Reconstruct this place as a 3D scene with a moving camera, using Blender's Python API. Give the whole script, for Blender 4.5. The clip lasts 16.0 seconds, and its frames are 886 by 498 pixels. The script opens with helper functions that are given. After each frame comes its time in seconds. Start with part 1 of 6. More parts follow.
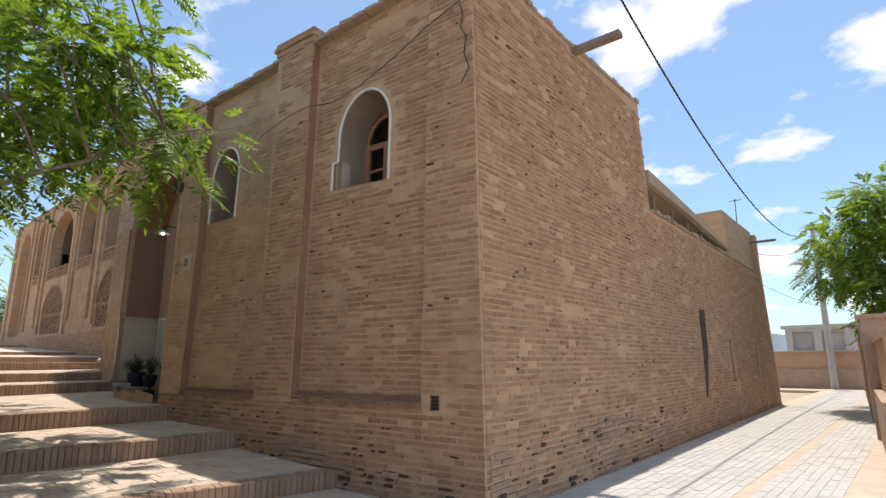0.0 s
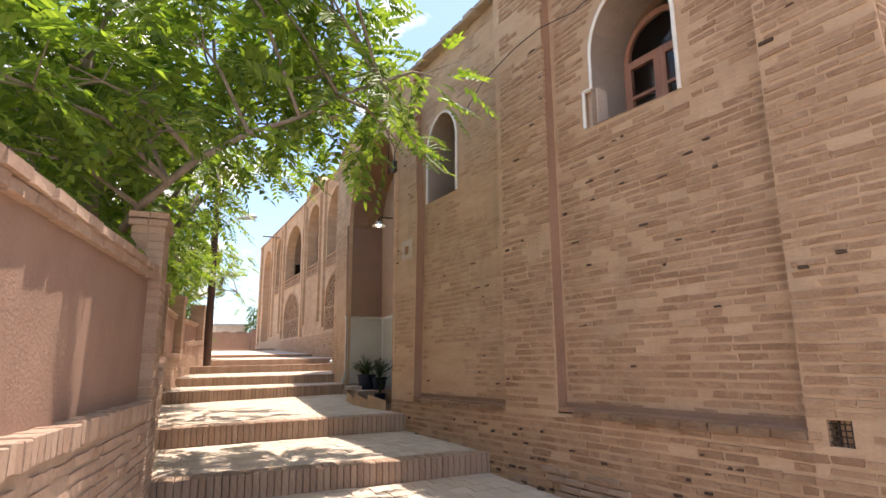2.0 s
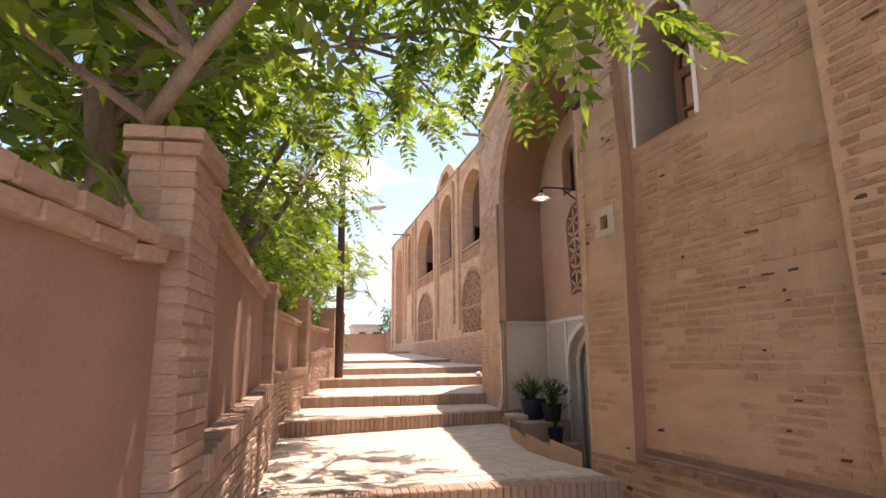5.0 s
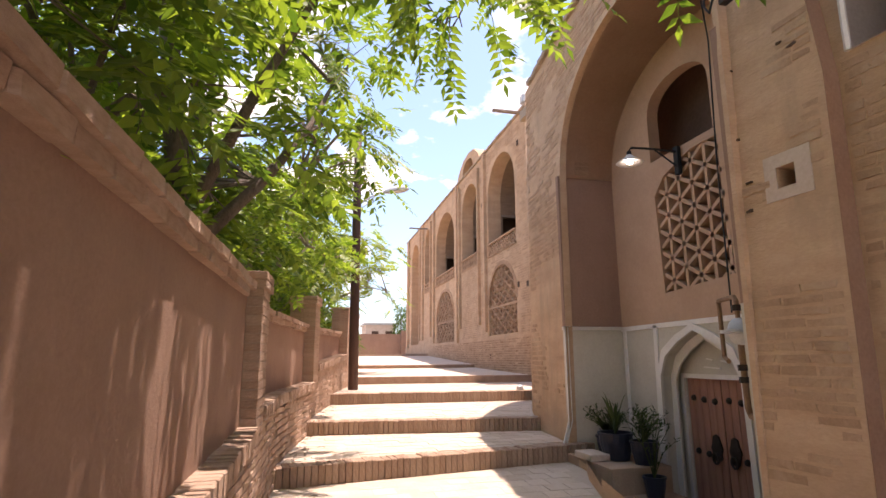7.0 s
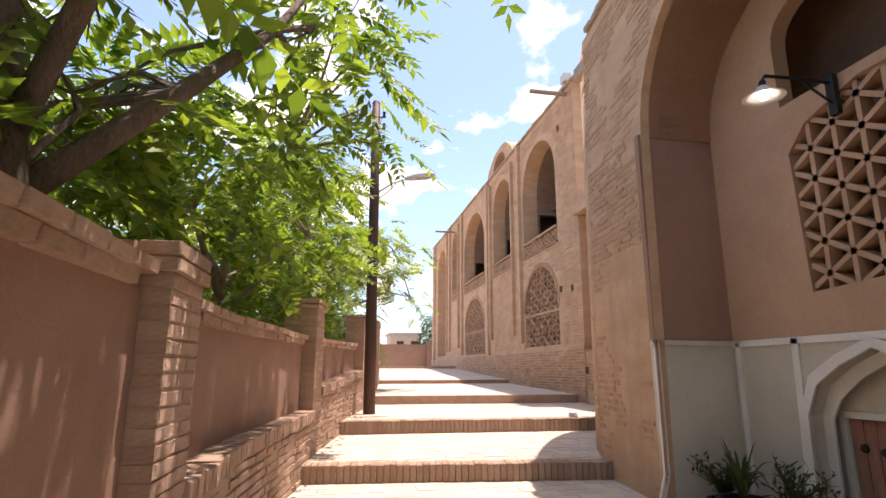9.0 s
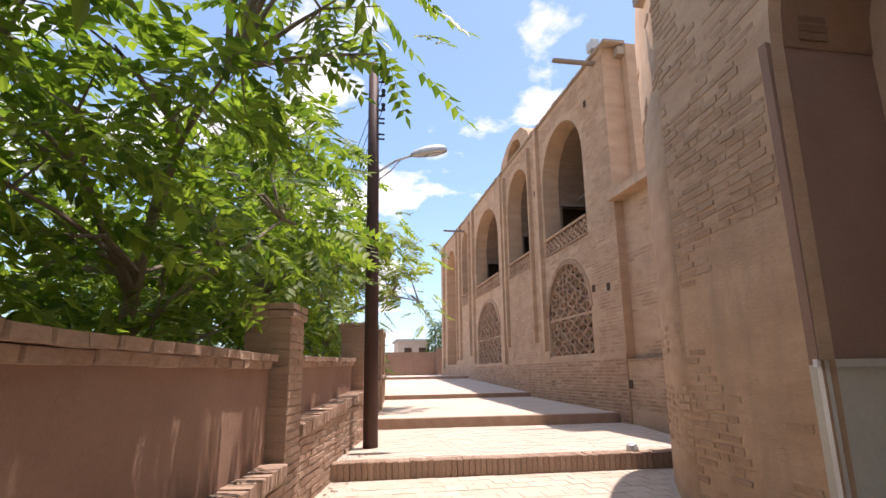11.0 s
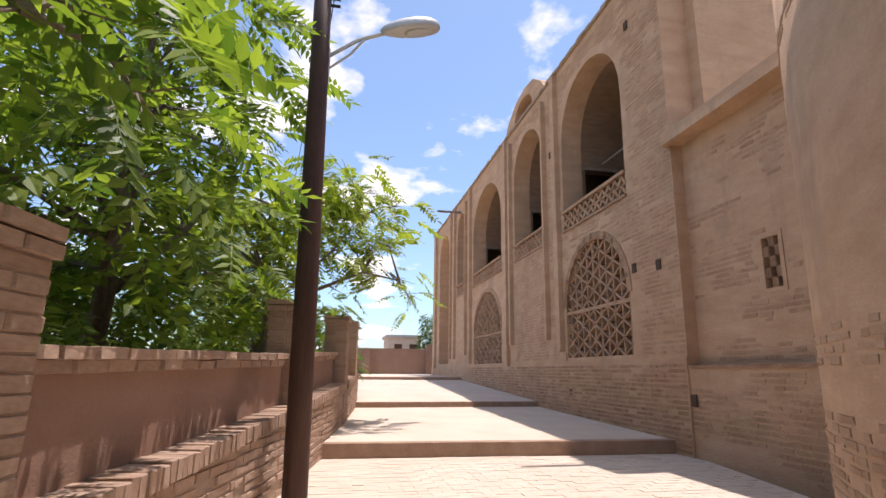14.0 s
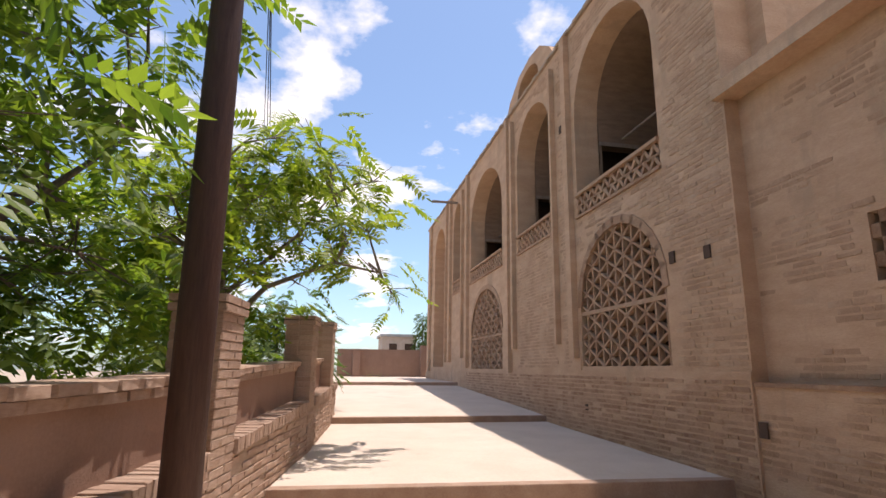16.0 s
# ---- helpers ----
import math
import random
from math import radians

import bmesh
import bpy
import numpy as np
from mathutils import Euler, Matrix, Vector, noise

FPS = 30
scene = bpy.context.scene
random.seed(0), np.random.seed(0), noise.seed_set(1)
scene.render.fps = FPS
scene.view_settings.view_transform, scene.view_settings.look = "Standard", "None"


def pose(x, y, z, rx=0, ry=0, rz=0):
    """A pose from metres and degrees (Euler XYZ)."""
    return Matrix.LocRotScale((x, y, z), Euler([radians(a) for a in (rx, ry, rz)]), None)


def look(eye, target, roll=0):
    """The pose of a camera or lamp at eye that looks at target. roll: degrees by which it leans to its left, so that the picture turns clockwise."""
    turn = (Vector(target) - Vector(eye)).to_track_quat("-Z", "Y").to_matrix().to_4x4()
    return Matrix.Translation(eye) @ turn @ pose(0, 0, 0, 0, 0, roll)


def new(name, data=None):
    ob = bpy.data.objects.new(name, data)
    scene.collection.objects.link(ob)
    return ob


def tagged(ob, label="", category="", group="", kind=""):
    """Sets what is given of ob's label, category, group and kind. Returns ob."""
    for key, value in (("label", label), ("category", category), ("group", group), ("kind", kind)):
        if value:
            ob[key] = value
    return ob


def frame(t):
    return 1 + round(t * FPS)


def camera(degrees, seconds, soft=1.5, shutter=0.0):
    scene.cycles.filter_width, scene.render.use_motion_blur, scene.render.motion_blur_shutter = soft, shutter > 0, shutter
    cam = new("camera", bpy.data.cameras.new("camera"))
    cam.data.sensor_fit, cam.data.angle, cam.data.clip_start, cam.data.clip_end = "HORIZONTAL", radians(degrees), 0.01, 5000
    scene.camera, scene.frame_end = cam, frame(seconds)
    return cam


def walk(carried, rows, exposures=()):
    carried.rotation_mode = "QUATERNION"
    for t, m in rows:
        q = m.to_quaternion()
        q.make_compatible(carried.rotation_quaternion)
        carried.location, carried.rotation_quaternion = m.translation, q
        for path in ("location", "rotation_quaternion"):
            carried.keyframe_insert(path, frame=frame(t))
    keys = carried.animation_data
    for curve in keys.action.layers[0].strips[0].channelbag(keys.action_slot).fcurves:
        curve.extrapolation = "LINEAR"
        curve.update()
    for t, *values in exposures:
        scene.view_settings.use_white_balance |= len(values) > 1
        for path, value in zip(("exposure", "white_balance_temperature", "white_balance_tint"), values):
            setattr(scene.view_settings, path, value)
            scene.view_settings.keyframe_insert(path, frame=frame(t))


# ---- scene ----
from mathutils.geometry import tessellate_polygon

cam = camera(78.7, 16.0)
PATH = [
    (0, (0.097, 0.154, 1.495), (-1.191, 1.629, 1.898), -0.3),
    (0.5, (-0.42, 0.329, 1.483), (-1.811, 1.712, 1.873), -0.7),
    (0.6, (-0.523, 0.355, 1.48), (-1.945, 1.707, 1.869), -0.7),
    (1, (-0.921, 0.473, 1.467), (-2.463, 1.683, 1.864), -0.8),
    (1.5, (-1.407, 0.61, 1.496), (-3.047, 1.681, 1.899), -0.7),
    (2, (-1.875, 0.784, 1.535), (-3.598, 1.716, 1.936), -1.1),
    (2.5, (-2.334, 0.889, 1.554), (-4.12, 1.694, 1.959), -1.0),
    (3, (-2.734, 1.042, 1.586), (-4.551, 1.774, 1.993), -1.1),
    (3.5, (-3.089, 1.12, 1.732), (-4.937, 1.767, 2.142), -1.0),
    (4, (-3.485, 1.129, 1.855), (-5.354, 1.709, 2.267), -0.8),
    (4.5, (-3.959, 1.193, 1.843), (-5.841, 1.734, 2.251), -0.9),
    (5, (-4.449, 1.216, 1.845), (-6.342, 1.721, 2.246), -0.8),
    (5.2, (-4.687, 1.199, 1.887), (-6.58, 1.708, 2.282), -0.9),
    (7.3, (-6.621, 1.348, 2.055), (-8.531, 1.787, 2.451), -0.1),
    (7.5, (-6.788, 1.427, 2.054), (-8.704, 1.838, 2.45), -0.2),
    (8, (-7.223, 1.454, 2.15), (-9.139, 1.852, 2.559), 0.0),
    (8.5, (-7.636, 1.526, 2.155), (-9.552, 1.913, 2.577), -0.1),
    (9, (-8.078, 1.578, 2.18), (-9.995, 1.948, 2.611), -0.0),
    (9.2, (-8.265, 1.585, 2.174), (-10.184, 1.947, 2.607), -0.1),
    (11.3, (-10.112, 1.81, 2.378), (-12.029, 2.157, 2.829), -0.9),
    (11.5, (-10.35, 1.835, 2.361), (-12.269, 2.178, 2.809), -0.0),
    (12, (-10.814, 1.874, 2.307), (-12.732, 2.213, 2.76), 0.5),
    (12.5, (-11.271, 1.92, 2.338), (-13.186, 2.284, 2.787), 0.1),
    (13, (-11.754, 2.092, 2.318), (-13.668, 2.457, 2.767), 0.5),
    (13.5, (-12.209, 2.162, 2.432), (-14.125, 2.53, 2.872), 0.2),
    (14, (-12.567, 2.363, 2.461), (-14.483, 2.728, 2.902), 0.5),
    (14.5, (-12.924, 2.511, 2.501), (-14.839, 2.88, 2.942), 0.4),
    (15, (-13.357, 2.589, 2.523), (-15.273, 2.958, 2.959), 0.7),
    (15.5, (-13.777, 2.697, 2.519), (-15.694, 3.068, 2.954), 0.6),
    (16, (-14.136, 2.751, 2.647), (-16.051, 3.126, 3.083), 0.6),
]
walk(cam, [(t, look(eye, target, roll)) for t, eye, target, roll in PATH],
     [(0, 0.34, 6550, 13), (1, 0.75, 6750, 16), (2, 1.1, 6850, 20), (2.5, 1.2, 6850, 22), (5, 1.2, 7200, 31), (8, 1.08, 7050, 29), (9, 1.03, 6950, 28),
      (11.5, 0.6, 6400, 23), (12.5, 0.55, 6350, 23), (16, 0.36, 6550, 21)])

# ---- light ----
SUN_TO = Vector((-0.085, 0.2, 1.0)).normalized()
sun_data = bpy.data.lights.new("sun", "SUN")
sun_data.energy, sun_data.angle, sun_data.color = 4.2, radians(0.55), (1.0, 0.95, 0.87)
sun_ob = new("sun", sun_data)
sun_ob.matrix_world = look(SUN_TO * 60, (0, 0, 0))


def node(nt, kind, **sets):
    n = nt.nodes.new(kind)
    for k, v in sets.items():
        if k in n.inputs:
            n.inputs[k].default_value = v
        else:
            n.inputs[k.replace("_", " ")].default_value = v
    return n


def make_world():
    w = bpy.data.worlds.new("sky")
    scene.world = w
    w.use_nodes = True
    nt = w.node_tree
    nt.nodes.clear()
    out = nt.nodes.new("ShaderNodeOutputWorld")
    sky = nt.nodes.new("ShaderNodeTexSky")
    sky.sky_type, sky.sun_disc = "NISHITA", False
    sky.sun_elevation = math.asin(SUN_TO.z)
    sky.sun_rotation = math.atan2(SUN_TO.x, SUN_TO.y)
    sky.altitude, sky.dust_density, sky.ozone_density = 300, 1.2, 0.35
    co = nt.nodes.new("ShaderNodeTexCoord")
    sep = nt.nodes.new("ShaderNodeSeparateXYZ")
    nt.links.new(co.outputs["Generated"], sep.inputs[0])
    # clouds lie on a flat layer overhead
    zc = nt.nodes.new("ShaderNodeMath"); zc.operation = "MAXIMUM"; zc.inputs[1].default_value = 0.0
    nt.links.new(sep.outputs[2], zc.inputs[0])
    za = nt.nodes.new("ShaderNodeMath"); za.operation = "ADD"; za.inputs[1].default_value = 0.22
    nt.links.new(zc.outputs[0], za.inputs[0])
    div = nt.nodes.new("ShaderNodeVectorMath"); div.operation = "DIVIDE"
    com = nt.nodes.new("ShaderNodeCombineXYZ")
    for k in range(3):
        nt.links.new(za.outputs[0], com.inputs[k])
    nt.links.new(co.outputs["Generated"], div.inputs[0])
    nt.links.new(com.outputs[0], div.inputs[1])
    big = node(nt, "ShaderNodeTexNoise", Scale=3.1, Detail=9.0, Roughness=0.55)
    nt.links.new(div.outputs[0], big.inputs["Vector"])
    ramp = nt.nodes.new("ShaderNodeValToRGB")
    ramp.color_ramp.elements[0].position, ramp.color_ramp.elements[1].position = 0.53, 0.63
    ramp.color_ramp.elements[0].color = (0.05, 0.05, 0.05, 1)
    nt.links.new(big.outputs[0], ramp.inputs[0])
    bg1 = node(nt, "ShaderNodeBackground", Strength=0.15)
    tone = nt.nodes.new("ShaderNodeMix"); tone.data_type = "RGBA"; tone.blend_type = "MULTIPLY"
    tone.inputs[0].default_value = 1.0
    tone.inputs[7].default_value = (0.82, 1.0, 1.06, 1)
    nt.links.new(sky.outputs[0], tone.inputs[6])
    nt.links.new(tone.outputs[2], bg1.inputs[0])
    bg2 = node(nt, "ShaderNodeBackground", Color=(1.0, 0.99, 0.97, 1), Strength=0.95)
    mix = nt.nodes.new("ShaderNodeMixShader")
    nt.links.new(ramp.outputs[0], mix.inputs[0])
    nt.links.new(bg1.outputs[0], mix.inputs[1])
    nt.links.new(bg2.outputs[0], mix.inputs[2])
    nt.links.new(mix.outputs[0], out.inputs[0])


make_world()


# ---- materials ----
def surface(name, a, b, scale=6.0, fine=60.0, rough=0.9, bump=0.3, spot=None, spot_scale=1.2, spot_at=0.6,
            vary=0.0, metal=0.0, stretch=(1, 1, 1), bump_scale=None, spot_stretch=(1, 1, 1)):
    """Two tones mixed by a coarse and a fine noise, an optional stain colour, tone per piece, fine relief."""
    m = bpy.data.materials.new(name)
    m.use_nodes = True
    nt = m.node_tree
    p = nt.nodes["Principled BSDF"]
    p.inputs["Roughness"].default_value, p.inputs["Metallic"].default_value = rough, metal
    p.inputs["Specular IOR Level"].default_value = 0.25
    co = nt.nodes.new("ShaderNodeTexCoord")
    mp = nt.nodes.new("ShaderNodeMapping")
    mp.inputs["Scale"].default_value = stretch
    nt.links.new(co.outputs["Object"], mp.inputs[0])
    n1 = node(nt, "ShaderNodeTexNoise", Scale=scale, Detail=6.0, Roughness=0.6)
    n2 = node(nt, "ShaderNodeTexNoise", Scale=fine, Detail=4.0, Roughness=0.65)
    for n in (n1, n2):
        nt.links.new(mp.outputs[0], n.inputs["Vector"])
    add = nt.nodes.new("ShaderNodeMath"); add.operation = "MULTIPLY_ADD"
    add.inputs[1].default_value, add.inputs[2].default_value = 0.45, 0.0
    nt.links.new(n2.outputs[0], add.inputs[0])
    sm = nt.nodes.new("ShaderNodeMath"); sm.operation = "MULTIPLY_ADD"; sm.inputs[1].default_value = 0.75
    nt.links.new(n1.outputs[0], sm.inputs[0]); nt.links.new(add.outputs[0], sm.inputs[2])
    last = sm
    if vary:
        geo = nt.nodes.new("ShaderNodeNewGeometry")
        inf = nt.nodes.new("ShaderNodeObjectInfo")
        s1 = nt.nodes.new("ShaderNodeMath"); s1.operation = "ADD"
        nt.links.new(geo.outputs["Random Per Island"], s1.inputs[0]); nt.links.new(inf.outputs["Random"], s1.inputs[1])
        fr = nt.nodes.new("ShaderNodeMath"); fr.operation = "FRACT"
        nt.links.new(s1.outputs[0], fr.inputs[0])
        ma = nt.nodes.new("ShaderNodeMath"); ma.operation = "MULTIPLY_ADD"; ma.inputs[1].default_value = vary
        nt.links.new(fr.outputs[0], ma.inputs[0]); nt.links.new(last.outputs[0], ma.inputs[2])
        sb = nt.nodes.new("ShaderNodeMath"); sb.operation = "SUBTRACT"; sb.inputs[1].default_value = vary / 2
        nt.links.new(ma.outputs[0], sb.inputs[0])
        last = sb
    ramp = nt.nodes.new("ShaderNodeValToRGB")
    e = ramp.color_ramp.elements
    e[0].position, e[0].color = 0.38, (*a, 1)
    e[1].position, e[1].color = 0.82, (*b, 1)
    nt.links.new(last.outputs[0], ramp.inputs[0])
    col = ramp.outputs[0]
    if spot:
        n3 = node(nt, "ShaderNodeTexNoise", Scale=spot_scale, Detail=7.0, Roughness=0.7)
        place = nt.nodes.new("ShaderNodeNewGeometry")
        sm3 = nt.nodes.new("ShaderNodeMapping")
        sm3.inputs["Scale"].default_value = spot_stretch
        nt.links.new(place.outputs["Position"], sm3.inputs[0])
        nt.links.new(sm3.outputs[0], n3.inputs["Vector"])
        r3 = nt.nodes.new("ShaderNodeValToRGB")
        r3.color_ramp.elements[0].position, r3.color_ramp.elements[1].position = spot_at, spot_at + 0.14
        r3.color_ramp.elements[1].color = (0.85, 0.85, 0.85, 1)
        nt.links.new(n3.outputs[0], r3.inputs[0])
        mx = nt.nodes.new("ShaderNodeMix"); mx.data_type = "RGBA"
        nt.links.new(r3.outputs[0], mx.inputs[0])
        nt.links.new(col, mx.inputs[6])
        mx.inputs[7].default_value = (*spot, 1)
        col = mx.outputs[2]
    nt.links.new(col, p.inputs["Base Color"])
    if bump:
        bp = node(nt, "ShaderNodeBump", Strength=min(1.0, bump), Distance=0.025)
        nb = node(nt, "ShaderNodeTexNoise", Scale=bump_scale or fine * 0.5, Detail=6.0, Roughness=0.7)
        nt.links.new(mp.outputs[0], nb.inputs["Vector"])
        nt.links.new(nb.outputs[0], bp.inputs["Height"])
        nt.links.new(bp.outputs[0], p.inputs["Normal"])
    return m


def leaf_material(name, a, b, through_tone):
    m = bpy.data.materials.new(name)
    m.use_nodes = True
    nt = m.node_tree
    out, p = nt.nodes["Material Output"], nt.nodes["Principled BSDF"]
    p.inputs["Roughness"].default_value = 0.5
    p.inputs["Specular IOR Level"].default_value = 0.35
    geo = nt.nodes.new("ShaderNodeNewGeometry")
    ramp = nt.nodes.new("ShaderNodeValToRGB")
    e = ramp.color_ramp.elements
    e[0].color, e[1].color = (*a, 1), (*b, 1)
    nt.links.new(geo.outputs["Random Per Island"], ramp.inputs[0])
    nt.links.new(ramp.outputs[0], p.inputs["Base Color"])
    tr = nt.nodes.new("ShaderNodeBsdfTranslucent")
    mul = nt.nodes.new("ShaderNodeMix"); mul.data_type = "RGBA"; mul.blend_type = "MULTIPLY"
    mul.inputs[0].default_value = 1.0
    nt.links.new(ramp.outputs[0], mul.inputs[6])
    mul.inputs[7].default_value = (*through_tone, 1)
    nt.links.new(mul.outputs[2], tr.inputs[0])
    mix = nt.nodes.new("ShaderNodeMixShader"); mix.inputs[0].default_value = 0.45
    nt.links.new(p.outputs[0], mix.inputs[1]); nt.links.new(tr.outputs[0], mix.inputs[2])
    nt.links.new(mix.outputs[0], out.inputs[0])
    return m


MUD = surface("mud_mortar", (0.43, 0.272, 0.162), (0.60, 0.41, 0.265), 2.2, 38, 0.95, 0.6, stretch=(0.8, 0.8, 2.5), bump_scale=22, spot=(0.40, 0.28, 0.18), spot_scale=1.1, spot_at=0.54, spot_stretch=(1.6, 1.6, 0.45))
BRICK = surface("tan_brick", (0.30, 0.17, 0.098), (0.475, 0.305, 0.19), 4.0, 60, 0.92, 0.9, vary=0.3, spot=(0.48, 0.32, 0.2), spot_scale=5.5, spot_at=0.5, spot_stretch=(1, 1, 1.6))
SMEARED = surface("mud_smeared_brick", (0.345, 0.213, 0.127), (0.51, 0.343, 0.218), 4.0, 60, 0.92, 0.7, vary=0.2, spot=(0.49, 0.345, 0.225), spot_scale=4, spot_at=0.5)
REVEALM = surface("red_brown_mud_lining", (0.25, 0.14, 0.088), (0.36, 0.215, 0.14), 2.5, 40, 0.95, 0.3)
# the dimness of the loggias is put into this darker brown
VAULT_SHADE = surface("shade_browned_vault_brick", (0.19, 0.12, 0.08), (0.30, 0.205, 0.135), 3.0, 50, 0.95, 0.6, stretch=(1, 1, 5), spot=(0.30, 0.2, 0.13), spot_scale=1.0, spot_at=0.55)
PLASTER = surface("smooth_mud_plaster", (0.40, 0.25, 0.16), (0.51, 0.34, 0.225), 1.6, 30, 0.95, 0.25, spot=(0.34, 0.21, 0.135), spot_scale=0.8, spot_at=0.6)
REDMUD = surface("reddish_plaster", (0.25, 0.15, 0.105), (0.35, 0.222, 0.158), 1.8, 55, 0.95, 0.28, bump_scale=55, spot=(0.31, 0.195, 0.14), spot_scale=1.4, spot_at=0.52, spot_stretch=(2.5, 2.5, 0.4))
WHITE = surface("white_plaster", (0.62, 0.58, 0.52), (0.78, 0.75, 0.69), 3, 40, 0.85, 0.15, spot=(0.5, 0.46, 0.4), spot_scale=2, spot_at=0.66)
GREYDADO = surface("grey_green_dado_plaster", (0.46, 0.42, 0.335), (0.58, 0.54, 0.45), 2.5, 40, 0.85, 0.15, spot=(0.44, 0.37, 0.29), spot_scale=1.4, spot_at=0.6)
NICHE = surface("pale_niche_plaster", (0.46, 0.36, 0.28), (0.6, 0.49, 0.4), 2.5, 40, 0.9, 0.15)
GBRICK = surface("garden_wall_brick", (0.33, 0.21, 0.145), (0.50, 0.355, 0.26), 4, 55, 0.9, 0.5, vary=0.24, spot=(0.47, 0.35, 0.26), spot_scale=2.5, spot_at=0.6)
GMORTAR = surface("garden_wall_mortar", (0.34, 0.24, 0.17), (0.48, 0.36, 0.27), 3, 60, 0.95, 0.5)
SOLDIER = surface("red_brown_edge_brick", (0.30, 0.19, 0.13), (0.44, 0.31, 0.22), 5, 60, 0.9, 0.5, vary=0.25, spot=(0.45, 0.36, 0.27), spot_scale=5, spot_at=0.62)
PAVER = surface("pale_paving_brick", (0.47, 0.37, 0.28), (0.62, 0.51, 0.405), 2.5, 40, 0.9, 0.35, vary=0.22, spot=(0.55, 0.46, 0.37), spot_scale=1.5, spot_at=0.55)
GROUT = surface("dusty_grout", (0.42, 0.34, 0.26), (0.55, 0.46, 0.36), 4, 60, 0.95, 0.4)
CEMENT = surface("dusty_cement_paving", (0.50, 0.40, 0.31), (0.62, 0.52, 0.42), 1.2, 35, 0.92, 0.3, spot=(0.44, 0.35, 0.27), spot_scale=0.9, spot_at=0.6)
ROADM = surface("pale_road_brick", (0.41, 0.38, 0.34), (0.53, 0.495, 0.45), 2.0, 40, 0.9, 0.3, vary=0.14)
EARTH = surface("dry_earth", (0.34, 0.26, 0.18), (0.47, 0.37, 0.27), 0.8, 25, 0.97, 0.6)
ROOFM = surface("roof_mud", (0.34, 0.26, 0.185), (0.45, 0.35, 0.26), 1.5, 30, 0.97, 0.6)
# wood of the slit frame, and the painted shade of the slits
WOOD_AND_SHADE = surface("dark_brown_wood_and_slit_shade", (0.06, 0.03, 0.02), (0.13, 0.07, 0.045), 3, 30, 0.7, 0.3, stretch=(6, 6, 0.6))
DOORWOOD = surface("red_brown_door_wood", (0.27, 0.125, 0.085), (0.43, 0.225, 0.155), 3, 25, 0.65, 0.3, stretch=(8, 8, 0.7))
OLDWOOD = surface("weathered_grey_wood", (0.19, 0.14, 0.105), (0.34, 0.27, 0.21), 3, 30, 0.85, 0.5, stretch=(5, 5, 1))
POLEM = surface("rust_brown_steel_pole", (0.045, 0.024, 0.019), (0.10, 0.055, 0.04), 2.2, 25, 0.6, 0.25, metal=0.2, stretch=(3, 3, 0.4), spot=(0.17, 0.115, 0.085), spot_scale=2.5, spot_at=0.66)
IRON = surface("dark_iron", (0.03, 0.025, 0.022), (0.08, 0.06, 0.05), 8, 60, 0.55, 0.3, metal=0.6)
GREYMETAL = surface("pale_grey_enamel", (0.42, 0.42, 0.40), (0.58, 0.58, 0.56), 5, 50, 0.45, 0.1, metal=0.2)
RUSTPIPE = surface("rusty_yellow_pipe", (0.22, 0.12, 0.07), (0.36, 0.24, 0.14), 9, 60, 0.7, 0.3, metal=0.3)
BLACK = surface("black_rubber", (0.012, 0.012, 0.012), (0.03, 0.03, 0.03), 8, 60, 0.7, 0.1)
CONCRETE = surface("grey_concrete", (0.36, 0.35, 0.33), (0.5, 0.49, 0.46), 2, 40, 0.9, 0.3)
BARK = surface("grey_brown_bark", (0.09, 0.065, 0.05), (0.23, 0.185, 0.15), 5, 40, 0.9, 0.7, stretch=(3, 3, 0.8))
YOUNGBARK = surface("pale_smooth_bark", (0.15, 0.115, 0.085), (0.29, 0.235, 0.18), 5, 40, 0.85, 0.4, stretch=(3, 3, 0.8))
# brown lowered to hold the shade of the portal passage
SHADE_BROWN = surface("shade_brown_plaster", (0.10, 0.06, 0.042), (0.17, 0.105, 0.075), 2, 30, 0.95, 0.1)
# near-black with the shade of interiors put into it; also colours the soot flue
SHADE_SOOT = surface("dark_shade_and_soot", (0.06, 0.036, 0.024), (0.11, 0.07, 0.048), 2, 30, 0.95, 0.1)
POTM = surface("dark_blue_plastic", (0.012, 0.015, 0.028), (0.03, 0.035, 0.055), 8, 60, 0.4, 0.05)
LEAF = leaf_material("green_leaf", (0.045, 0.09, 0.016), (0.19, 0.255, 0.047), (2.1, 2.15, 0.8))
LEAF2 = leaf_material("yellow_green_leaf", (0.09, 0.14, 0.022), (0.26, 0.30, 0.055), (2.0, 2.1, 0.7))
LEAF3 = leaf_material("dark_green_leaf", (0.035, 0.07, 0.016), (0.10, 0.15, 0.03), (1.9, 2.1, 0.9))
DRYLEAF = leaf_material("potted_leaf", (0.02, 0.035, 0.012), (0.08, 0.10, 0.04), (1.4, 1.6, 0.8))


def glass_material():
    m = bpy.data.materials.new("window_glass")
    m.use_nodes = True
    p = m.node_tree.nodes["Principled BSDF"]
    p.inputs["Base Color"].default_value = (0.9, 0.95, 0.95, 1)
    p.inputs["Roughness"].default_value = 0.06
    p.inputs["Transmission Weight"].default_value = 1.0
    p.inputs["IOR"].default_value = 1.3
    return m


def glow_material(name, colour, strength):
    m = bpy.data.materials.new(name)
    m.use_nodes = True
    p = m.node_tree.nodes["Principled BSDF"]
    p.inputs["Emission Color"].default_value = (*colour, 1)
    p.inputs["Emission Strength"].default_value = strength
    return m


GLASS = glass_material()
BULB = glow_material("lit_bulb", (1.0, 0.97, 0.9), 6.0)


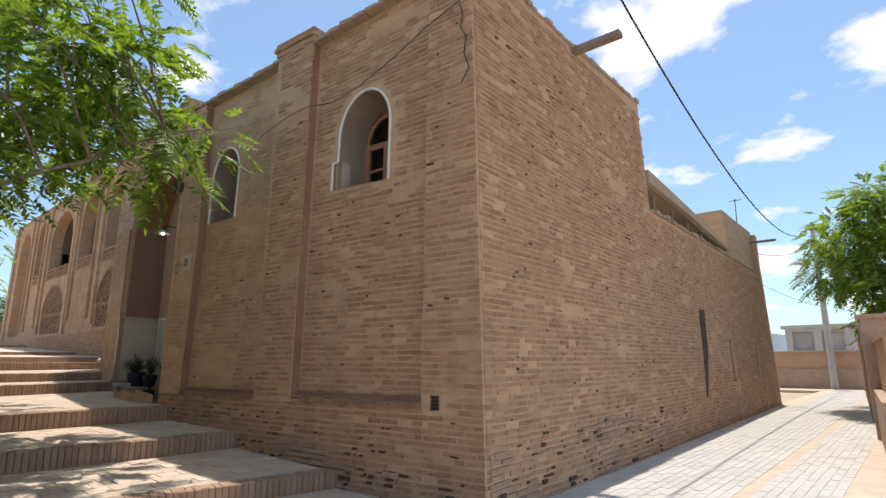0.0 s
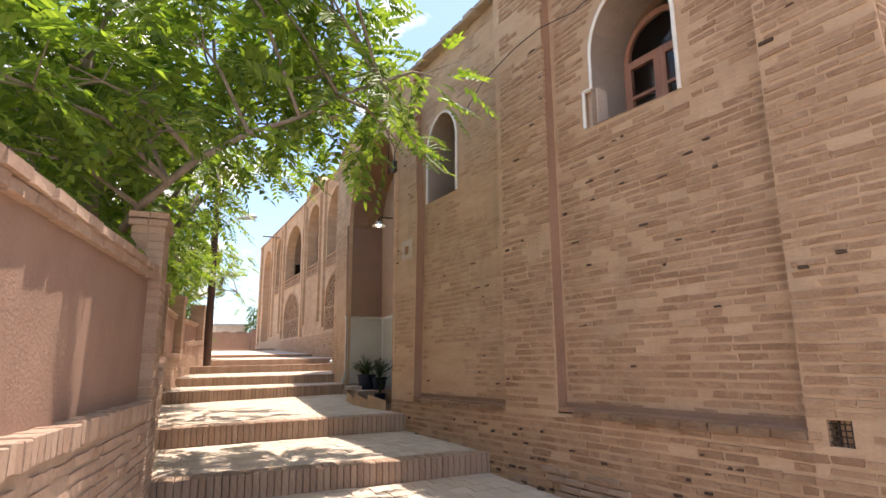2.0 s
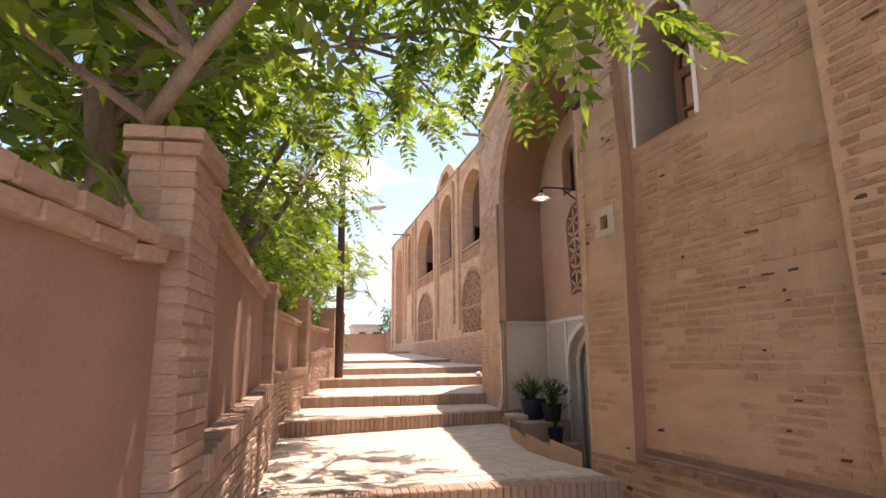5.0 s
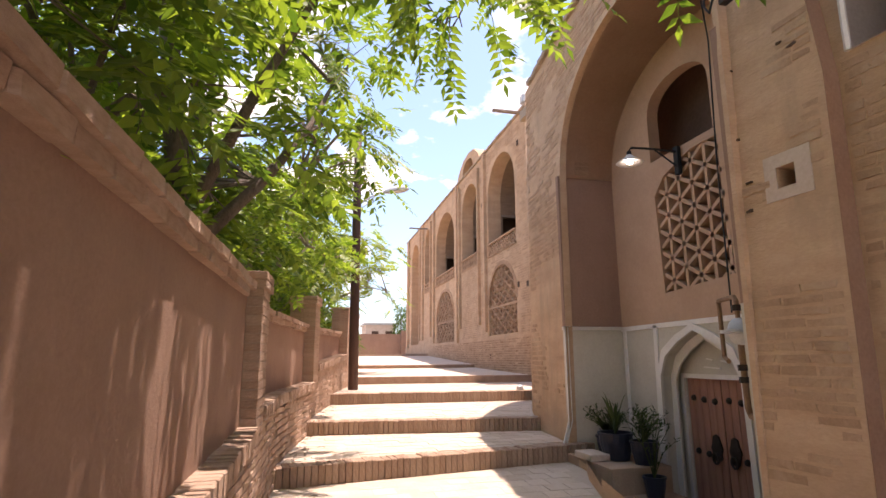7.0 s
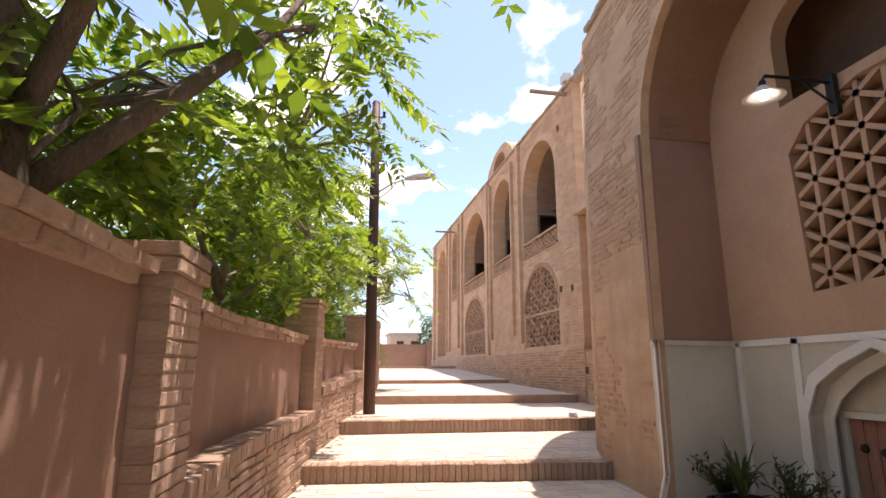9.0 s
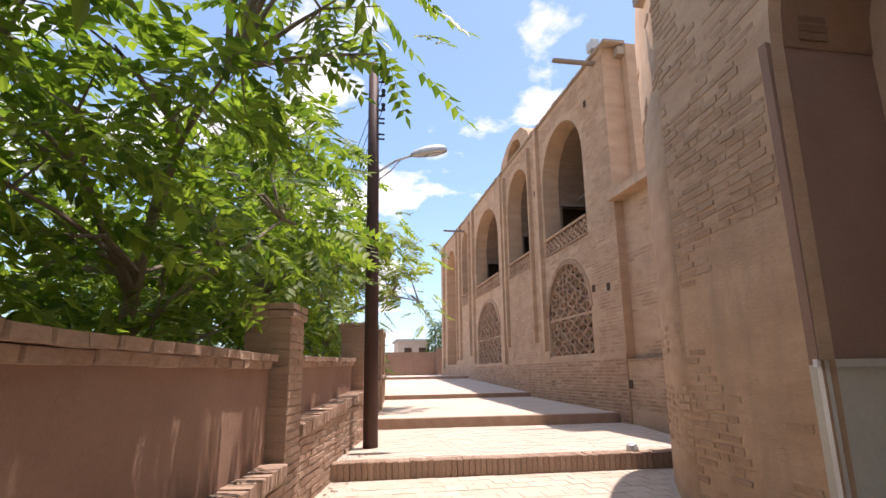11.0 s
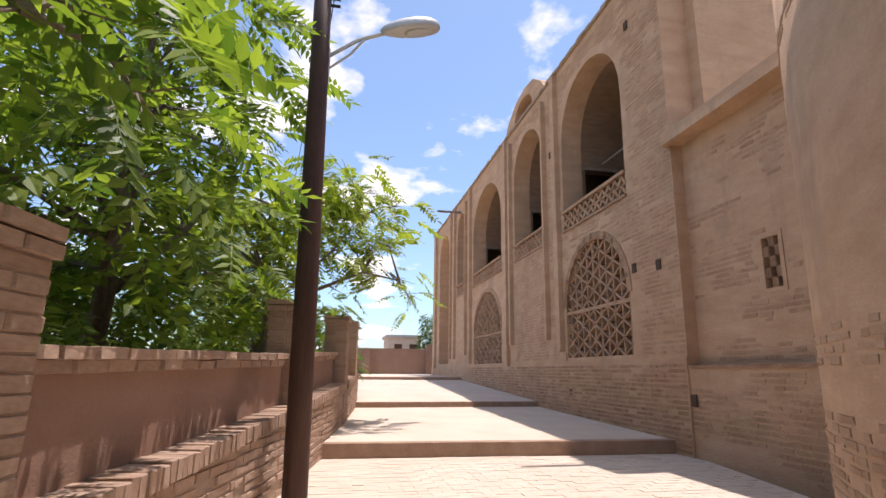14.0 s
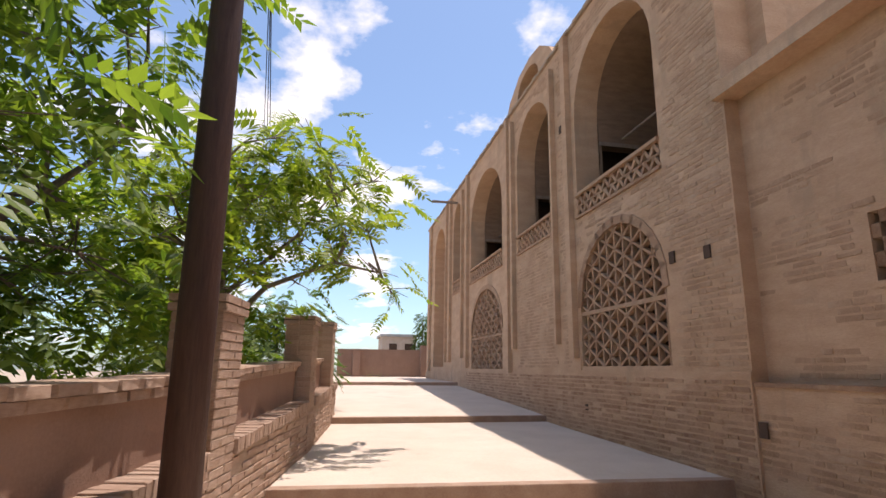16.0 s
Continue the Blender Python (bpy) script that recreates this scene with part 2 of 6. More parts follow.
# ---- mesh helpers ----
def part(name, bm, material, parent=None, label="", smooth=False):
    me = bpy.data.meshes.new(name)
    bm.normal_update()
    bm.to_mesh(me)
    bm.free()
    me.materials.append(material)
    if smooth:
        for poly in me.polygons:
            poly.use_smooth = True
    ob = new(name, me)
    if parent is not None:
        ob.parent = parent
    if label:
        tagged(ob, label)
    return ob


def empty(name, label, category, group="", kind=""):
    return tagged(new(name), label, category, group, kind)


def add_box(bm, x0, x1, y0, y1, z0, z1, m=None, bevel=0.0):
    r = bmesh.ops.create_cube(bm, size=1.0)
    vs = r["verts"]
    for v in vs:
        v.co = Vector(((x0 + x1) / 2 + v.co.x * (x1 - x0), (y0 + y1) / 2 + v.co.y * (y1 - y0), (z0 + z1) / 2 + v.co.z * (z1 - z0)))
    if bevel:
        es = list({e for v in vs for e in v.link_edges})
        r2 = bmesh.ops.bevel(bm, geom=es, offset=bevel, segments=2, affect="EDGES", profile=0.6)
        vs = list({v for f in r2["faces"] for v in f.verts} | {v for v in vs if v.is_valid})
    if m is not None:
        for v in vs:
            v.co = m @ v.co
    return vs


def box(x0, x1, y0, y1, z0, z1, m=None, bevel=0.0):
    bm = bmesh.new()
    add_box(bm, x0, x1, y0, y1, z0, z1, m, bevel)
    return bm


def tube(bm, pts, radii, sides=8):
    """A tapered tube along points."""
    rings = []
    pts = [Vector(p) for p in pts]
    for i, p in enumerate(pts):
        d = (pts[min(i + 1, len(pts) - 1)] - pts[max(i - 1, 0)]).normalized()
        a = d.cross(Vector((0.3, 0.9, 0.31))).normalized()
        b = d.cross(a)
        r = radii[i] if isinstance(radii, (list, tuple)) else radii
        rings.append([bm.verts.new(p + a * r * math.cos(2 * math.pi * k / sides) + b * r * math.sin(2 * math.pi * k / sides)) for k in range(sides)])
    for r0, r1 in zip(rings, rings[1:]):
        for k in range(sides):
            bm.faces.new((r0[k], r0[(k + 1) % sides], r1[(k + 1) % sides], r1[k]))
    bm.faces.new(rings[0][::-1])
    bm.faces.new(rings[-1])


def lathe(profile, sides=20, m=None):
    """A turned shape from (radius, z) pairs."""
    bm = bmesh.new()
    rings = [[bm.verts.new((r * math.cos(2 * math.pi * k / sides), r * math.sin(2 * math.pi * k / sides), z)) for k in range(sides)] for r, z in profile]
    for r0, r1 in zip(rings, rings[1:]):
        for k in range(sides):
            bm.faces.new((r0[k], r0[(k + 1) % sides], r1[(k + 1) % sides], r1[k]))
    if m is not None:
        bmesh.ops.transform(bm, matrix=m, verts=bm.verts)
    return bm


def slab(outer, holes, n0, n1, m):
    """A plate in the plane of (u, z), from depth n0 to n1, with openings through it; m carries (u, n, z) to the world."""
    bm = bmesh.new()
    loops = [outer] + list(holes)
    flat = [p for lp in loops for p in lp]
    front = [bm.verts.new(m @ Vector((u, n0, z))) for u, z in flat]
    back = [bm.verts.new(m @ Vector((u, n1, z))) for u, z in flat]
    for tri in tessellate_polygon([[Vector((u, z, 0)) for u, z in lp] for lp in loops]):
        try:
            bm.faces.new([front[i] for i in tri])
            bm.faces.new([back[i] for i in reversed(tri)])
        except ValueError:
            pass
    k = 0
    for lp in loops:
        for i in range(len(lp)):
            a, b = k + i, k + (i + 1) % len(lp)
            bm.faces.new((front[a], front[b], back[b], back[a]))
        k += len(lp)
    bmesh.ops.recalc_face_normals(bm, faces=bm.faces)
    return bm


def arch(u0, u1, z0, spring, top, n=14, power=1.0):
    """An opening with upright jambs and a round or slightly pointed head, as (u, z) points."""
    c, r = (u0 + u1) / 2, (u1 - u0) / 2
    pts = [(u0, z0), (u1, z0)]
    for i in range(n + 1):
        a = math.pi * i / n
        pts.append((c + r * math.cos(a), spring + (top - spring) * math.sin(a) ** power))
    return pts


def rect(u0, u1, z0, z1):
    return [(u0, z0), (u1, z0), (u1, z1), (u0, z1)]


def inside(pt, loop):
    x, y = pt
    hit = False
    for i in range(len(loop)):
        (x0, y0), (x1, y1) = loop[i], loop[i - 1]
        if (y0 > y) != (y1 > y) and x < (x1 - x0) * (y - y0) / (y1 - y0) + x0:
            hit = not hit
    return hit


def wall_frame(ox, oy, dx, dy, batter=0.0):
    """From (u along the wall, n into the wall, z) to the world; the wall leans back by batter."""
    l = math.hypot(dx, dy)
    ux, uy = dx / l, dy / l
    nx, ny = (uy, -ux)
    if ny < 0 and abs(ny) > 0.3 or (abs(ny) <= 0.3 and nx > 0):
        nx, ny = -nx, -ny
    return Matrix(((ux, nx, batter * nx, ox), (uy, ny, batter * ny, oy), (0, 0, 1, 0), (0, 0, 0, 1)))


def unit_brick():
    """A brick one metre each way, worn at the edges, to be scaled."""
    bm = bmesh.new()
    bmesh.ops.create_cube(bm, size=1.0)
    bmesh.ops.bevel(bm, geom=bm.edges[:], offset=0.045, segments=1, affect="EDGES")
    for v in bm.verts:
        v.co += Vector((random.uniform(-0.012, 0.012), random.uniform(-0.012, 0.012), random.uniform(-0.02, 0.02)))
    me = bpy.data.meshes.new("brick")
    bm.to_mesh(me)
    bm.free()
    return me


def brick_meshes(material, n=5):
    out = []
    for _ in range(n):
        me = unit_brick()
        me.materials.append(material)
        out.append(me)
    return out


GB, SB, WB, RB = brick_meshes(GBRICK), brick_meshes(SOLDIER), brick_meshes(BRICK), brick_meshes(ROOFM)


def piece(name, meshes, parent, centre, size, yaw=0.0, tilt=0.0, slope=0.0):
    ob = new(name, random.choice(meshes))
    ob.matrix_basis = Matrix.LocRotScale(centre, Euler((tilt, slope, yaw)), size)
    ob.parent = parent
    return ob


def frame_piece(name, meshes, parent, m, u0, u1, n0, n1, z0, z1):
    """A brick in a wall's own axes."""
    ob = new(name, random.choice(meshes))
    c = Matrix.Translation(((u0 + u1) / 2, (n0 + n1) / 2, (z0 + z1) / 2)) @ Matrix.Diagonal((u1 - u0, n1 - n0, z1 - z0, 1))
    flat = m.copy()
    flat.translation = m @ Vector((0, 0, (z0 + z1) / 2)) - Vector((0, 0, (z0 + z1) / 2))
    flat[0][2] = flat[1][2] = 0
    ob.matrix_basis = flat @ c
    ob.parent = parent
    return ob


# ---- ground, terraces and steps ----
tagged(part("ground", box(-400, 400, -400, 400, -0.6, -0.05), EARTH), "dry pale earth reaching to the horizon", "ground", kind="structure")

# left ends, right ends, height of the lip, height of the foot of the riser
STEPS = [((-5.85, 0.45), (-5.05, 4.45), 0.30, 0.13), ((-7.42, 0.70), (-7.05, 4.25), 0.57, 0.37), ((-9.08, 0.85), (-8.88, 4.05), 0.83, 0.62),
         ((-11.8, 0.90), (-12.35, 4.45), 1.10, 0.93), ((-13.82, 1.2), (-13.45, 4.5), 1.27, 1.11), ((-15.9, 1.6), (-15.7, 6.0), 1.48, 1.315),
         ((-19.25, 2.1), (-19.06, 6.75), 1.64, 1.475), ((-23.7, 2.5), (-23.85, 6.75), 1.85, 1.75), ((-31.0, 2.0), (-31.2, 6.9), 2.26, 2.17)]
FORE = ((-2.2, -1.5), (-2.9, 4.6))
LABELS = ["brick terrace step with an upright brick riser", "dusty cement-topped landing with a low brick riser"]


def quad_prism(corners, depth=0.5):
    bm = bmesh.new()
    top = [bm.verts.new(c) for c in corners]
    bot = [bm.verts.new((c[0], c[1], c[2] - depth)) for c in corners]
    bm.faces.new(top)
    bm.faces.new(bot[::-1])
    k = len(corners)
    for i in range(k):
        bm.faces.new((top[i], bot[i], bot[(i + 1) % k], top[(i + 1) % k]))
    bmesh.ops.recalc_face_normals(bm, faces=bm.faces)
    return bm


# rim of the sunken entrance beside the third terrace
PIT_RIM = [(-9.28, 3.82), (-9.7, 3.70), (-10.2, 3.66), (-10.8, 3.74), (-11.35, 3.92), (-11.7, 4.08), (-12.3, 4.14)]
terraces = []
first = tagged(part("pavement", quad_prism([(-2.2, -1.5, 0.08), (-2.95, 4.6, 0.08), (-5.05, 4.45, 0.13), (-5.85, 0.45, 0.13), (-5.6, -1.5, 0.13)]), GROUT),
               "pale dusty brick forecourt before the steps", "pavement", kind="structure")
for i, (l, r, z, zf) in enumerate(STEPS):
    if i + 1 < len(STEPS):
        nl, nr, nz, nf = STEPS[i + 1]
    else:
        nl, nr, nf = (-40.2, 2.0), (-40.2, 7.2), 2.3
    if i == 2:
        pts = [(*l, z), (*r, z)] + [(x, y, z + (nf - z) * (-x - 8.9) / 3.2) for x, y in PIT_RIM] + [(nr[0] + 0.02, 4.14, nf), (*nl, nf)]
    elif i == 4:
        pts = [(*l, z), (*r, z), (-15.6, 6.0, nf), (*nr, nf), (*nl, nf)]
    else:
        pts = [(*l, z), (*r, z), (*nr, nf), (*nl, nf)]
    t = tagged(part("step", quad_prism(pts, 0.45), CEMENT if i >= 5 else GROUT), LABELS[1 if i >= 5 else 0], "step", "steps along the lane", "structure")
    terraces.append((t, pts, i))

# sunken floor before the old door
pit = part("floor_sunken", box(-12.25, -9.2, 3.6, 5.6, -0.1, 0.05), GROUT)
tagged(pit, "dim brick floor of the sunken entrance", "floor", kind="structure")
bm = bmesh.new()
rim = PIT_RIM
for (x0, y0), (x1, y1) in zip(rim, rim[1:]):
    vs = [bm.verts.new(p) for p in ((x0, y0, 0.05), (x1, y1, 0.05), (x1, y1, 1.05), (x0, y0, 0.98))]
    bm.faces.new(vs)
tagged(part("wall_sunken", bm, MUD), "brick lining of the sunken entrance", "wall", kind="structure")

# road past the east side
tagged(part("road", box(-3.6, 3.4, -12, 46, -0.3, 0.07), GROUT), "pale brick-paved lane with a shallow gutter", "road", kind="structure")
tagged(part("road_west", box(-16, -3.6, 30, 46, -0.3, 0.065), GROUT), "pale brick-paved lane bending away", "road", kind="structure")

# garden soil behind the long wall
bm = quad_prism([(3, -40, 0.0), (-2.6, 0.2, 0.2), (-6.5, 0.6, 0.7), (-12, 0.8, 1.1), (-18, 1.8, 1.5), (-24, 2.4, 1.8), (-42, 1.9, 2.0), (-60, -40, 1.5)], 0.3)
tagged(part("ground_garden", bm, EARTH), "dry garden soil behind the wall", "ground", kind="structure")

# ---- house at the corner ----
A = wall_frame(-3.05, 4.33, -0.99664, -0.08194, 0.03)
NICHE1 = [(1.45, 3.66), (2.46, 3.70), (2.46, 4.08), (2.36, 4.08)] + [(1.905 + 0.455 * math.cos(a), 4.43 + 0.56 * math.sin(a)) for a in [math.pi * k / 14 for k in range(15)]]
NICHE2 = [(4.68, 3.71), (5.42, 3.70)] + [(5.05 + 0.37 * math.cos(a), 4.45 + 0.5 * math.sin(a)) for a in [math.pi * k / 14 for k in range(15)]]
ROOF_A = [(0.0, 6.2), (1.4, 6.1), (2.85, 6.02), (3.6, 6.0), (4.9, 5.93), (6.1, 5.9)]
VENT = rect(0.545, 0.675, 1.0, 1.15)
HOLE = rect(5.72, 5.84, 3.02, 3.15)
R = 0.12  # depth of the panels
house = empty("corner_house", "two-storey corner house of tan mud brick with arched niches", "house")
# panel face, with the niches cut through; frames of the piers stand proud of it
wall_s = part("wall", slab([(-0.003, -0.1), (6.1, -0.1)] + [(u if u > 0.1 else 0.186, z) for u, z in ROOF_A[::-1]], [NICHE1, NICHE2, VENT, HOLE], R, 0.7, A), MUD, house)
pier_e = part("corner_pier", slab([(-0.003, -0.1), (0.78, -0.1), (0.78, 6.12), (0.186, 6.2)], [VENT], 0.0, R, A), MUD, house)
part("pilaster", slab([(2.86, 1.0), (3.6, 1.0), (3.72, 6.2), (2.92, 6.2)], [], -0.01, R, A), MUD, house)
part("end_pier", slab([(5.52, 1.0), (6.1, 1.0), (6.1, 5.9), (5.72, 5.9), (5.5, 3.6)], [HOLE], 0.0, R, A), MUD, house)
part("plinth", slab([(0.78, -0.1), (6.11, -0.1), (6.11, 1.0), (0.78, 1.06)], [], -0.002, R, A), MUD, house)
for u0, u1, z in ((0.78, 2.85, 1.06), (3.6, 5.5, 1.04)):
    n = int((u1 - u0) / 0.21)
    for k in range(n):
        frame_piece("ledge_brick", WB, house, A, u0 + k * 0.21, u0 + k * 0.21 + 0.2, -0.035, R + 0.01, z - 0.04, z + 0.012 + random.uniform(-0.006, 0.006))
for ub, k, z0, z1 in ((2.8485, 0.0115, 1.05, 6.05), (5.528, -0.0077, 1.03, 3.6), (5.156, 0.0957, 3.6, 5.85)):
    SIDE = A @ Matrix(((0, 1, k, ub), (1, 0, 0, 0), (0, 0, 1, 0), (0, 0, 0, 1)))
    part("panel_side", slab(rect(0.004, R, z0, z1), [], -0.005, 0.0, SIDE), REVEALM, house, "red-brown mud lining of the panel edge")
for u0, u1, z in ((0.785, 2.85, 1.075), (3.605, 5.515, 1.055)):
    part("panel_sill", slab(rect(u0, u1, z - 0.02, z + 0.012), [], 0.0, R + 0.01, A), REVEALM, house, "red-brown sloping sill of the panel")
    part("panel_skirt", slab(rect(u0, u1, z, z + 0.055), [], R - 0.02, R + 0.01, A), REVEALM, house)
part("hole_surround", slab(rect(5.62, 5.92, 2.95, 3.23), [HOLE], -0.006, 0.0, A), NICHE, house, "pale plaster patch round a small hole")
# dark sheet coloured as the shade inside the hole
part("hole_shade_sheet", slab(rect(5.6, 5.95, 2.9, 3.3), [], 0.35, 0.36, A), SHADE_SOOT, house)
# stepped cap on the pilaster
bm = bmesh.new()
for z0, z1, o in ((6.05, 6.13, 0.02), (6.13, 6.2, 0.05), (6.2, 6.27, 0.03)):
    add_box(bm, 2.9 - o, 3.72 + o, -0.02 - o, 0.35, z0, z1, A, 0.012)
part("pilaster_cap", bm, BRICK, house, "stepped brick cap on the pilaster")
for (u0, z0), (u1, z1) in zip(ROOF_A, ROOF_A[1:]):
    k = max(1, int((u1 - u0) / 0.22))
    for i in range(k):
        a, b = u0 + (u1 - u0) * i / k, u0 + (u1 - u0) * (i + 1) / k
        za = z0 + (z1 - z0) * (i + 0.5) / k
        frame_piece("coping_brick", RB, house, A, a, b - 0.012, -0.03 + random.uniform(-0.02, 0.015), 0.5, za - 0.01, za + 0.05 + random.uniform(-0.012, 0.015))
# inner faces of the niches
LINE1 = [(1.45, 3.66), (2.36, 3.70)] + NICHE1[4:]
part("niche_step", slab(rect(2.345, 2.475, 3.68, 4.095), [], R + 0.05, R + 0.3, A), NICHE, house)
for nm, loop, dep, c in (("niche", LINE1, 0.62, 1.905), ("niche", NICHE2, 0.62, 5.05)):
    bm = bmesh.new()
    f = [bm.verts.new(A @ Vector((u, R - 0.015, z))) for u, z in loop]
    b = [bm.verts.new(A @ Vector((min(u, c + 0.455) + (c - min(u, c + 0.455)) * 0.08, dep, z))) for u, z in loop]
    for i in range(len(loop)):
        j = (i + 1) % len(loop)
        bm.faces.new((f[i], f[j], b[j], b[i]))
    bmesh.ops.solidify(bm, geom=bm.faces, thickness=-0.012)
    lining = part(nm, bm, NICHE, house, "pale plastered niche lining")
    bm = bmesh.new()
    loop = NICHE1 if c < 3 else loop
    for i in range(1, len(loop)):
        j = (i + 1) % len(loop)
        (u0, z0), (u1, z1) = loop[i], loop[j]
        tube(bm, [A @ Vector((u0, R - 0.012, z0)), A @ Vector((u1, R - 0.012, z1))], 0.018, 6)
    part("niche_edge", bm, WHITE, house, "whitewashed edge of the niche")


def arched_window(parent, m, u0, u1, z0, spring, top, n):
    """A brown two-leaf window with a fanlight under an arched head, with glass."""
    w = tagged(new("window_frame"), "brown wooden arched window frame")
    w.parent = parent
    outer = arch(u0, u1, z0, spring, top)
    mid = (u0 + u1) / 2
    holes = []
    for a, b in ((u0 + 0.05, mid - 0.035), (mid + 0.035, u1 - 0.05)):
        h = (spring - z0 - 0.12) / 2
        holes += [rect(a + 0.03, b - 0.03, z0 + 0.06, z0 + 0.06 + h - 0.02), rect(a + 0.03, b - 0.03, z0 + 0.06 + h + 0.01, spring - 0.05)]
    fan = arch(u0 + 0.06, u1 - 0.06, spring + 0.03, spring + 0.05, top - 0.06)
    part("frame", slab(outer, holes + [fan], n, n + 0.05, m), DOORWOOD, w)
    for hl in holes + [fan]:
        part("pane", slab(hl, [], n + 0.02, n + 0.026, m), GLASS, w)
    return w


arched_window(house, A, 1.5, 2.31, 3.68, 4.4, 4.85, 0.56)
arched_window(house, A, 4.71, 5.35, 3.72, 4.45, 4.9, 0.56)
# one dark sheet takes the place of the unlit room
part("room_back_shade", slab(rect(0.7, 6.1, 3.2, 5.6), [], 1.6, 1.65, A), SHADE_SOOT, house, "dark sheet standing for the dim room behind the windows")
for u0, u1, z0, z1 in ((1.36, 1.49, 3.6, 5.0), (2.31, 2.49, 3.6, 5.0), (4.6, 4.71, 3.6, 5.0), (5.35, 5.5, 3.6, 5.0)):
    part("reveal", slab(rect(u0, u1, z0, z1), [], 0.6, 0.68, A), NICHE, house)
# grille in the vent
bm = bmesh.new()
for k in range(4):
    tube(bm, [A @ Vector((0.56 + k * 0.033, 0.03, 1.0)), A @ Vector((0.56 + k * 0.033, 0.03, 1.15))], 0.004, 5)
    tube(bm, [A @ Vector((0.545, 0.03, 1.02 + k * 0.035)), A @ Vector((0.675, 0.03, 1.02 + k * 0.035))], 0.004, 5)
part("vent_grille", bm, IRON, house, "rusty wire grille over a square vent")

# east side of the house, along the lane
E = wall_frame(-3.05, 4.36, -0.03, 0.99955, 0.03)
TOP_E = [(0.0, 6.2), (2.6, 6.16), (5.5, 6.3), (5.5, 4.16), (16.4, 4.2), (16.4, 5.7), (18.4, 5.7)]
SL1, SL2 = 10.4, 13.5  # slit windows
SLITS = [[(SL1 - 0.14, 0.95), (SL1 + 0.14, 0.95), (SL1 + 0.14, 1.75), (SL1, 2.15), (SL1 - 0.14, 1.75)], [(SL2 - 0.16, 0.95), (SL2 + 0.16, 0.95), (SL2 + 0.16, 1.7), (SL2, 2.1), (SL2 - 0.16, 1.7)]]
wall_e = part("side_wall", slab([(-0.003, -0.1), (16.4, -0.1)] + [(u if u > 0.1 else 0.186, z) for u, z in TOP_E[:5][::-1]], SLITS, 0.0, 0.6, E), MUD, house)
part("end_block", slab([(12.4, 4.2), (16.4, 4.2), (16.4, 5.75), (12.4, 5.7)], [], 0.15, 3.0, E), MUD, house, "raised block at the far end of the house")
# unseen roofs and walls, added to keep light out of the house shell
bm = slab(rect(0.3, 6.0, 5.85, 5.95), [], 0.3, 5.6, A)
part("roof", bm, ROOFM, house)
part("unseen_low_roof", box(-9, -3.7, 9.9, 20.7, 3.7, 3.95), ROOFM, house)
part("unseen_inner_wall", box(-8.9, -3.45, 9.6, 9.9, 0, 6.1), MUD, house)
part("unseen_rear_wall", box(-9.4, -3.7, 20.5, 20.85, -0.1, 5.6), MUD, house)
part("unseen_west_wall", box(-9.3, -9.0, 5.7, 20.8, 0, 5.8), MUD, house)
for k in range(30):
    a = 0.05 + k * 0.182
    za = np.interp(a, [0, 2.6, 5.5], [6.2, 6.16, 6.3])
    frame_piece("coping_brick", RB, house, E, a, a + 0.17, -0.03 + random.uniform(-0.02, 0.02), 0.4, za - 0.01, za + 0.05 + random.uniform(-0.02, 0.02))
for k in range(56):
    a = 5.55 + k * 0.19
    frame_piece("coping_brick", RB, house, E, a, a + 0.18, -0.05 + random.uniform(-0.03, 0.03), 0.4, 4.16, 4.2 + random.uniform(0, 0.04))
# ruined roof edge with poles over the low part
bm = bmesh.new()
for k in range(4):
    u = 6.2 + k * 1.1
    tube(bm, [E @ Vector((u, 0.15, 4.1)), E @ Vector((u, 0.12, 4.62 - 0.05 * k))], 0.035, 7)
tube(bm, [E @ Vector((5.5, 0.05, 4.75)), E @ Vector((8.0, 0.05, 4.6)), E @ Vector((11.5, 0.05, 4.35))], 0.05, 7)
part("roof_poles", bm, OLDWOOD, house, "weathered poles holding a sagging roof edge")
bm = slab([(5.5, 4.7), (8.2, 4.58), (11.6, 4.33), (11.6, 4.4), (8.2, 4.75), (5.5, 4.95)], [], -0.06, 1.2, E)
part("sagging_eave", bm, ROOFM, house, "sagging mud roof edge")
bm = bmesh.new()
for u0 in (SL1, SL2):
    add_box(bm, u0 - 0.015, u0 + 0.015, 0.03, 0.06, 0.95, 2.0, E)
part("slit_frame", bm, WOOD_AND_SHADE, house)
# added sheets that darken the slits as the shade of a deep recess
for q in SLITS:
    part("slit_shade_sheet", slab(q, [], 0.05, 0.08, E), WOOD_AND_SHADE, house, "dark sheet standing for the shade inside a slit window")
part("soot_flue", slab([(7.95, 2.5), (8.35, 2.55), (8.2, 1.6), (7.78, 0.75), (7.7, 0.75), (7.85, 1.6)], [], -0.016, 0.01, E), SHADE_SOOT, house, "dark streak of an old flue")
# roof spouts
spout = part("roof_spout", box(-0.07, 0.07, -0.75, 0.3, -0.05, 0.04, E @ Matrix.Translation((2.75, 0, 6.1)), 0.01), OLDWOOD)
tagged(spout, "weathered wooden roof spout jutting over the lane", "roof spout")
spout = part("roof_spout", box(-0.06, 0.06, -0.6, 0.3, -0.04, 0.03, E @ Matrix.Translation((16.2, 0, 5.35)), 0.01), OLDWOOD)
tagged(spout, "weathered wooden roof spout at the far end of the house", "roof spout")
bm = bmesh.new()
tube(bm, [(-3.9, 19.2, 5.6), (-3.88, 19.2, 6.6)], 0.015, 6)
tube(bm, [(-4.05, 19.2, 6.55), (-3.7, 19.2, 6.55)], 0.012, 6)
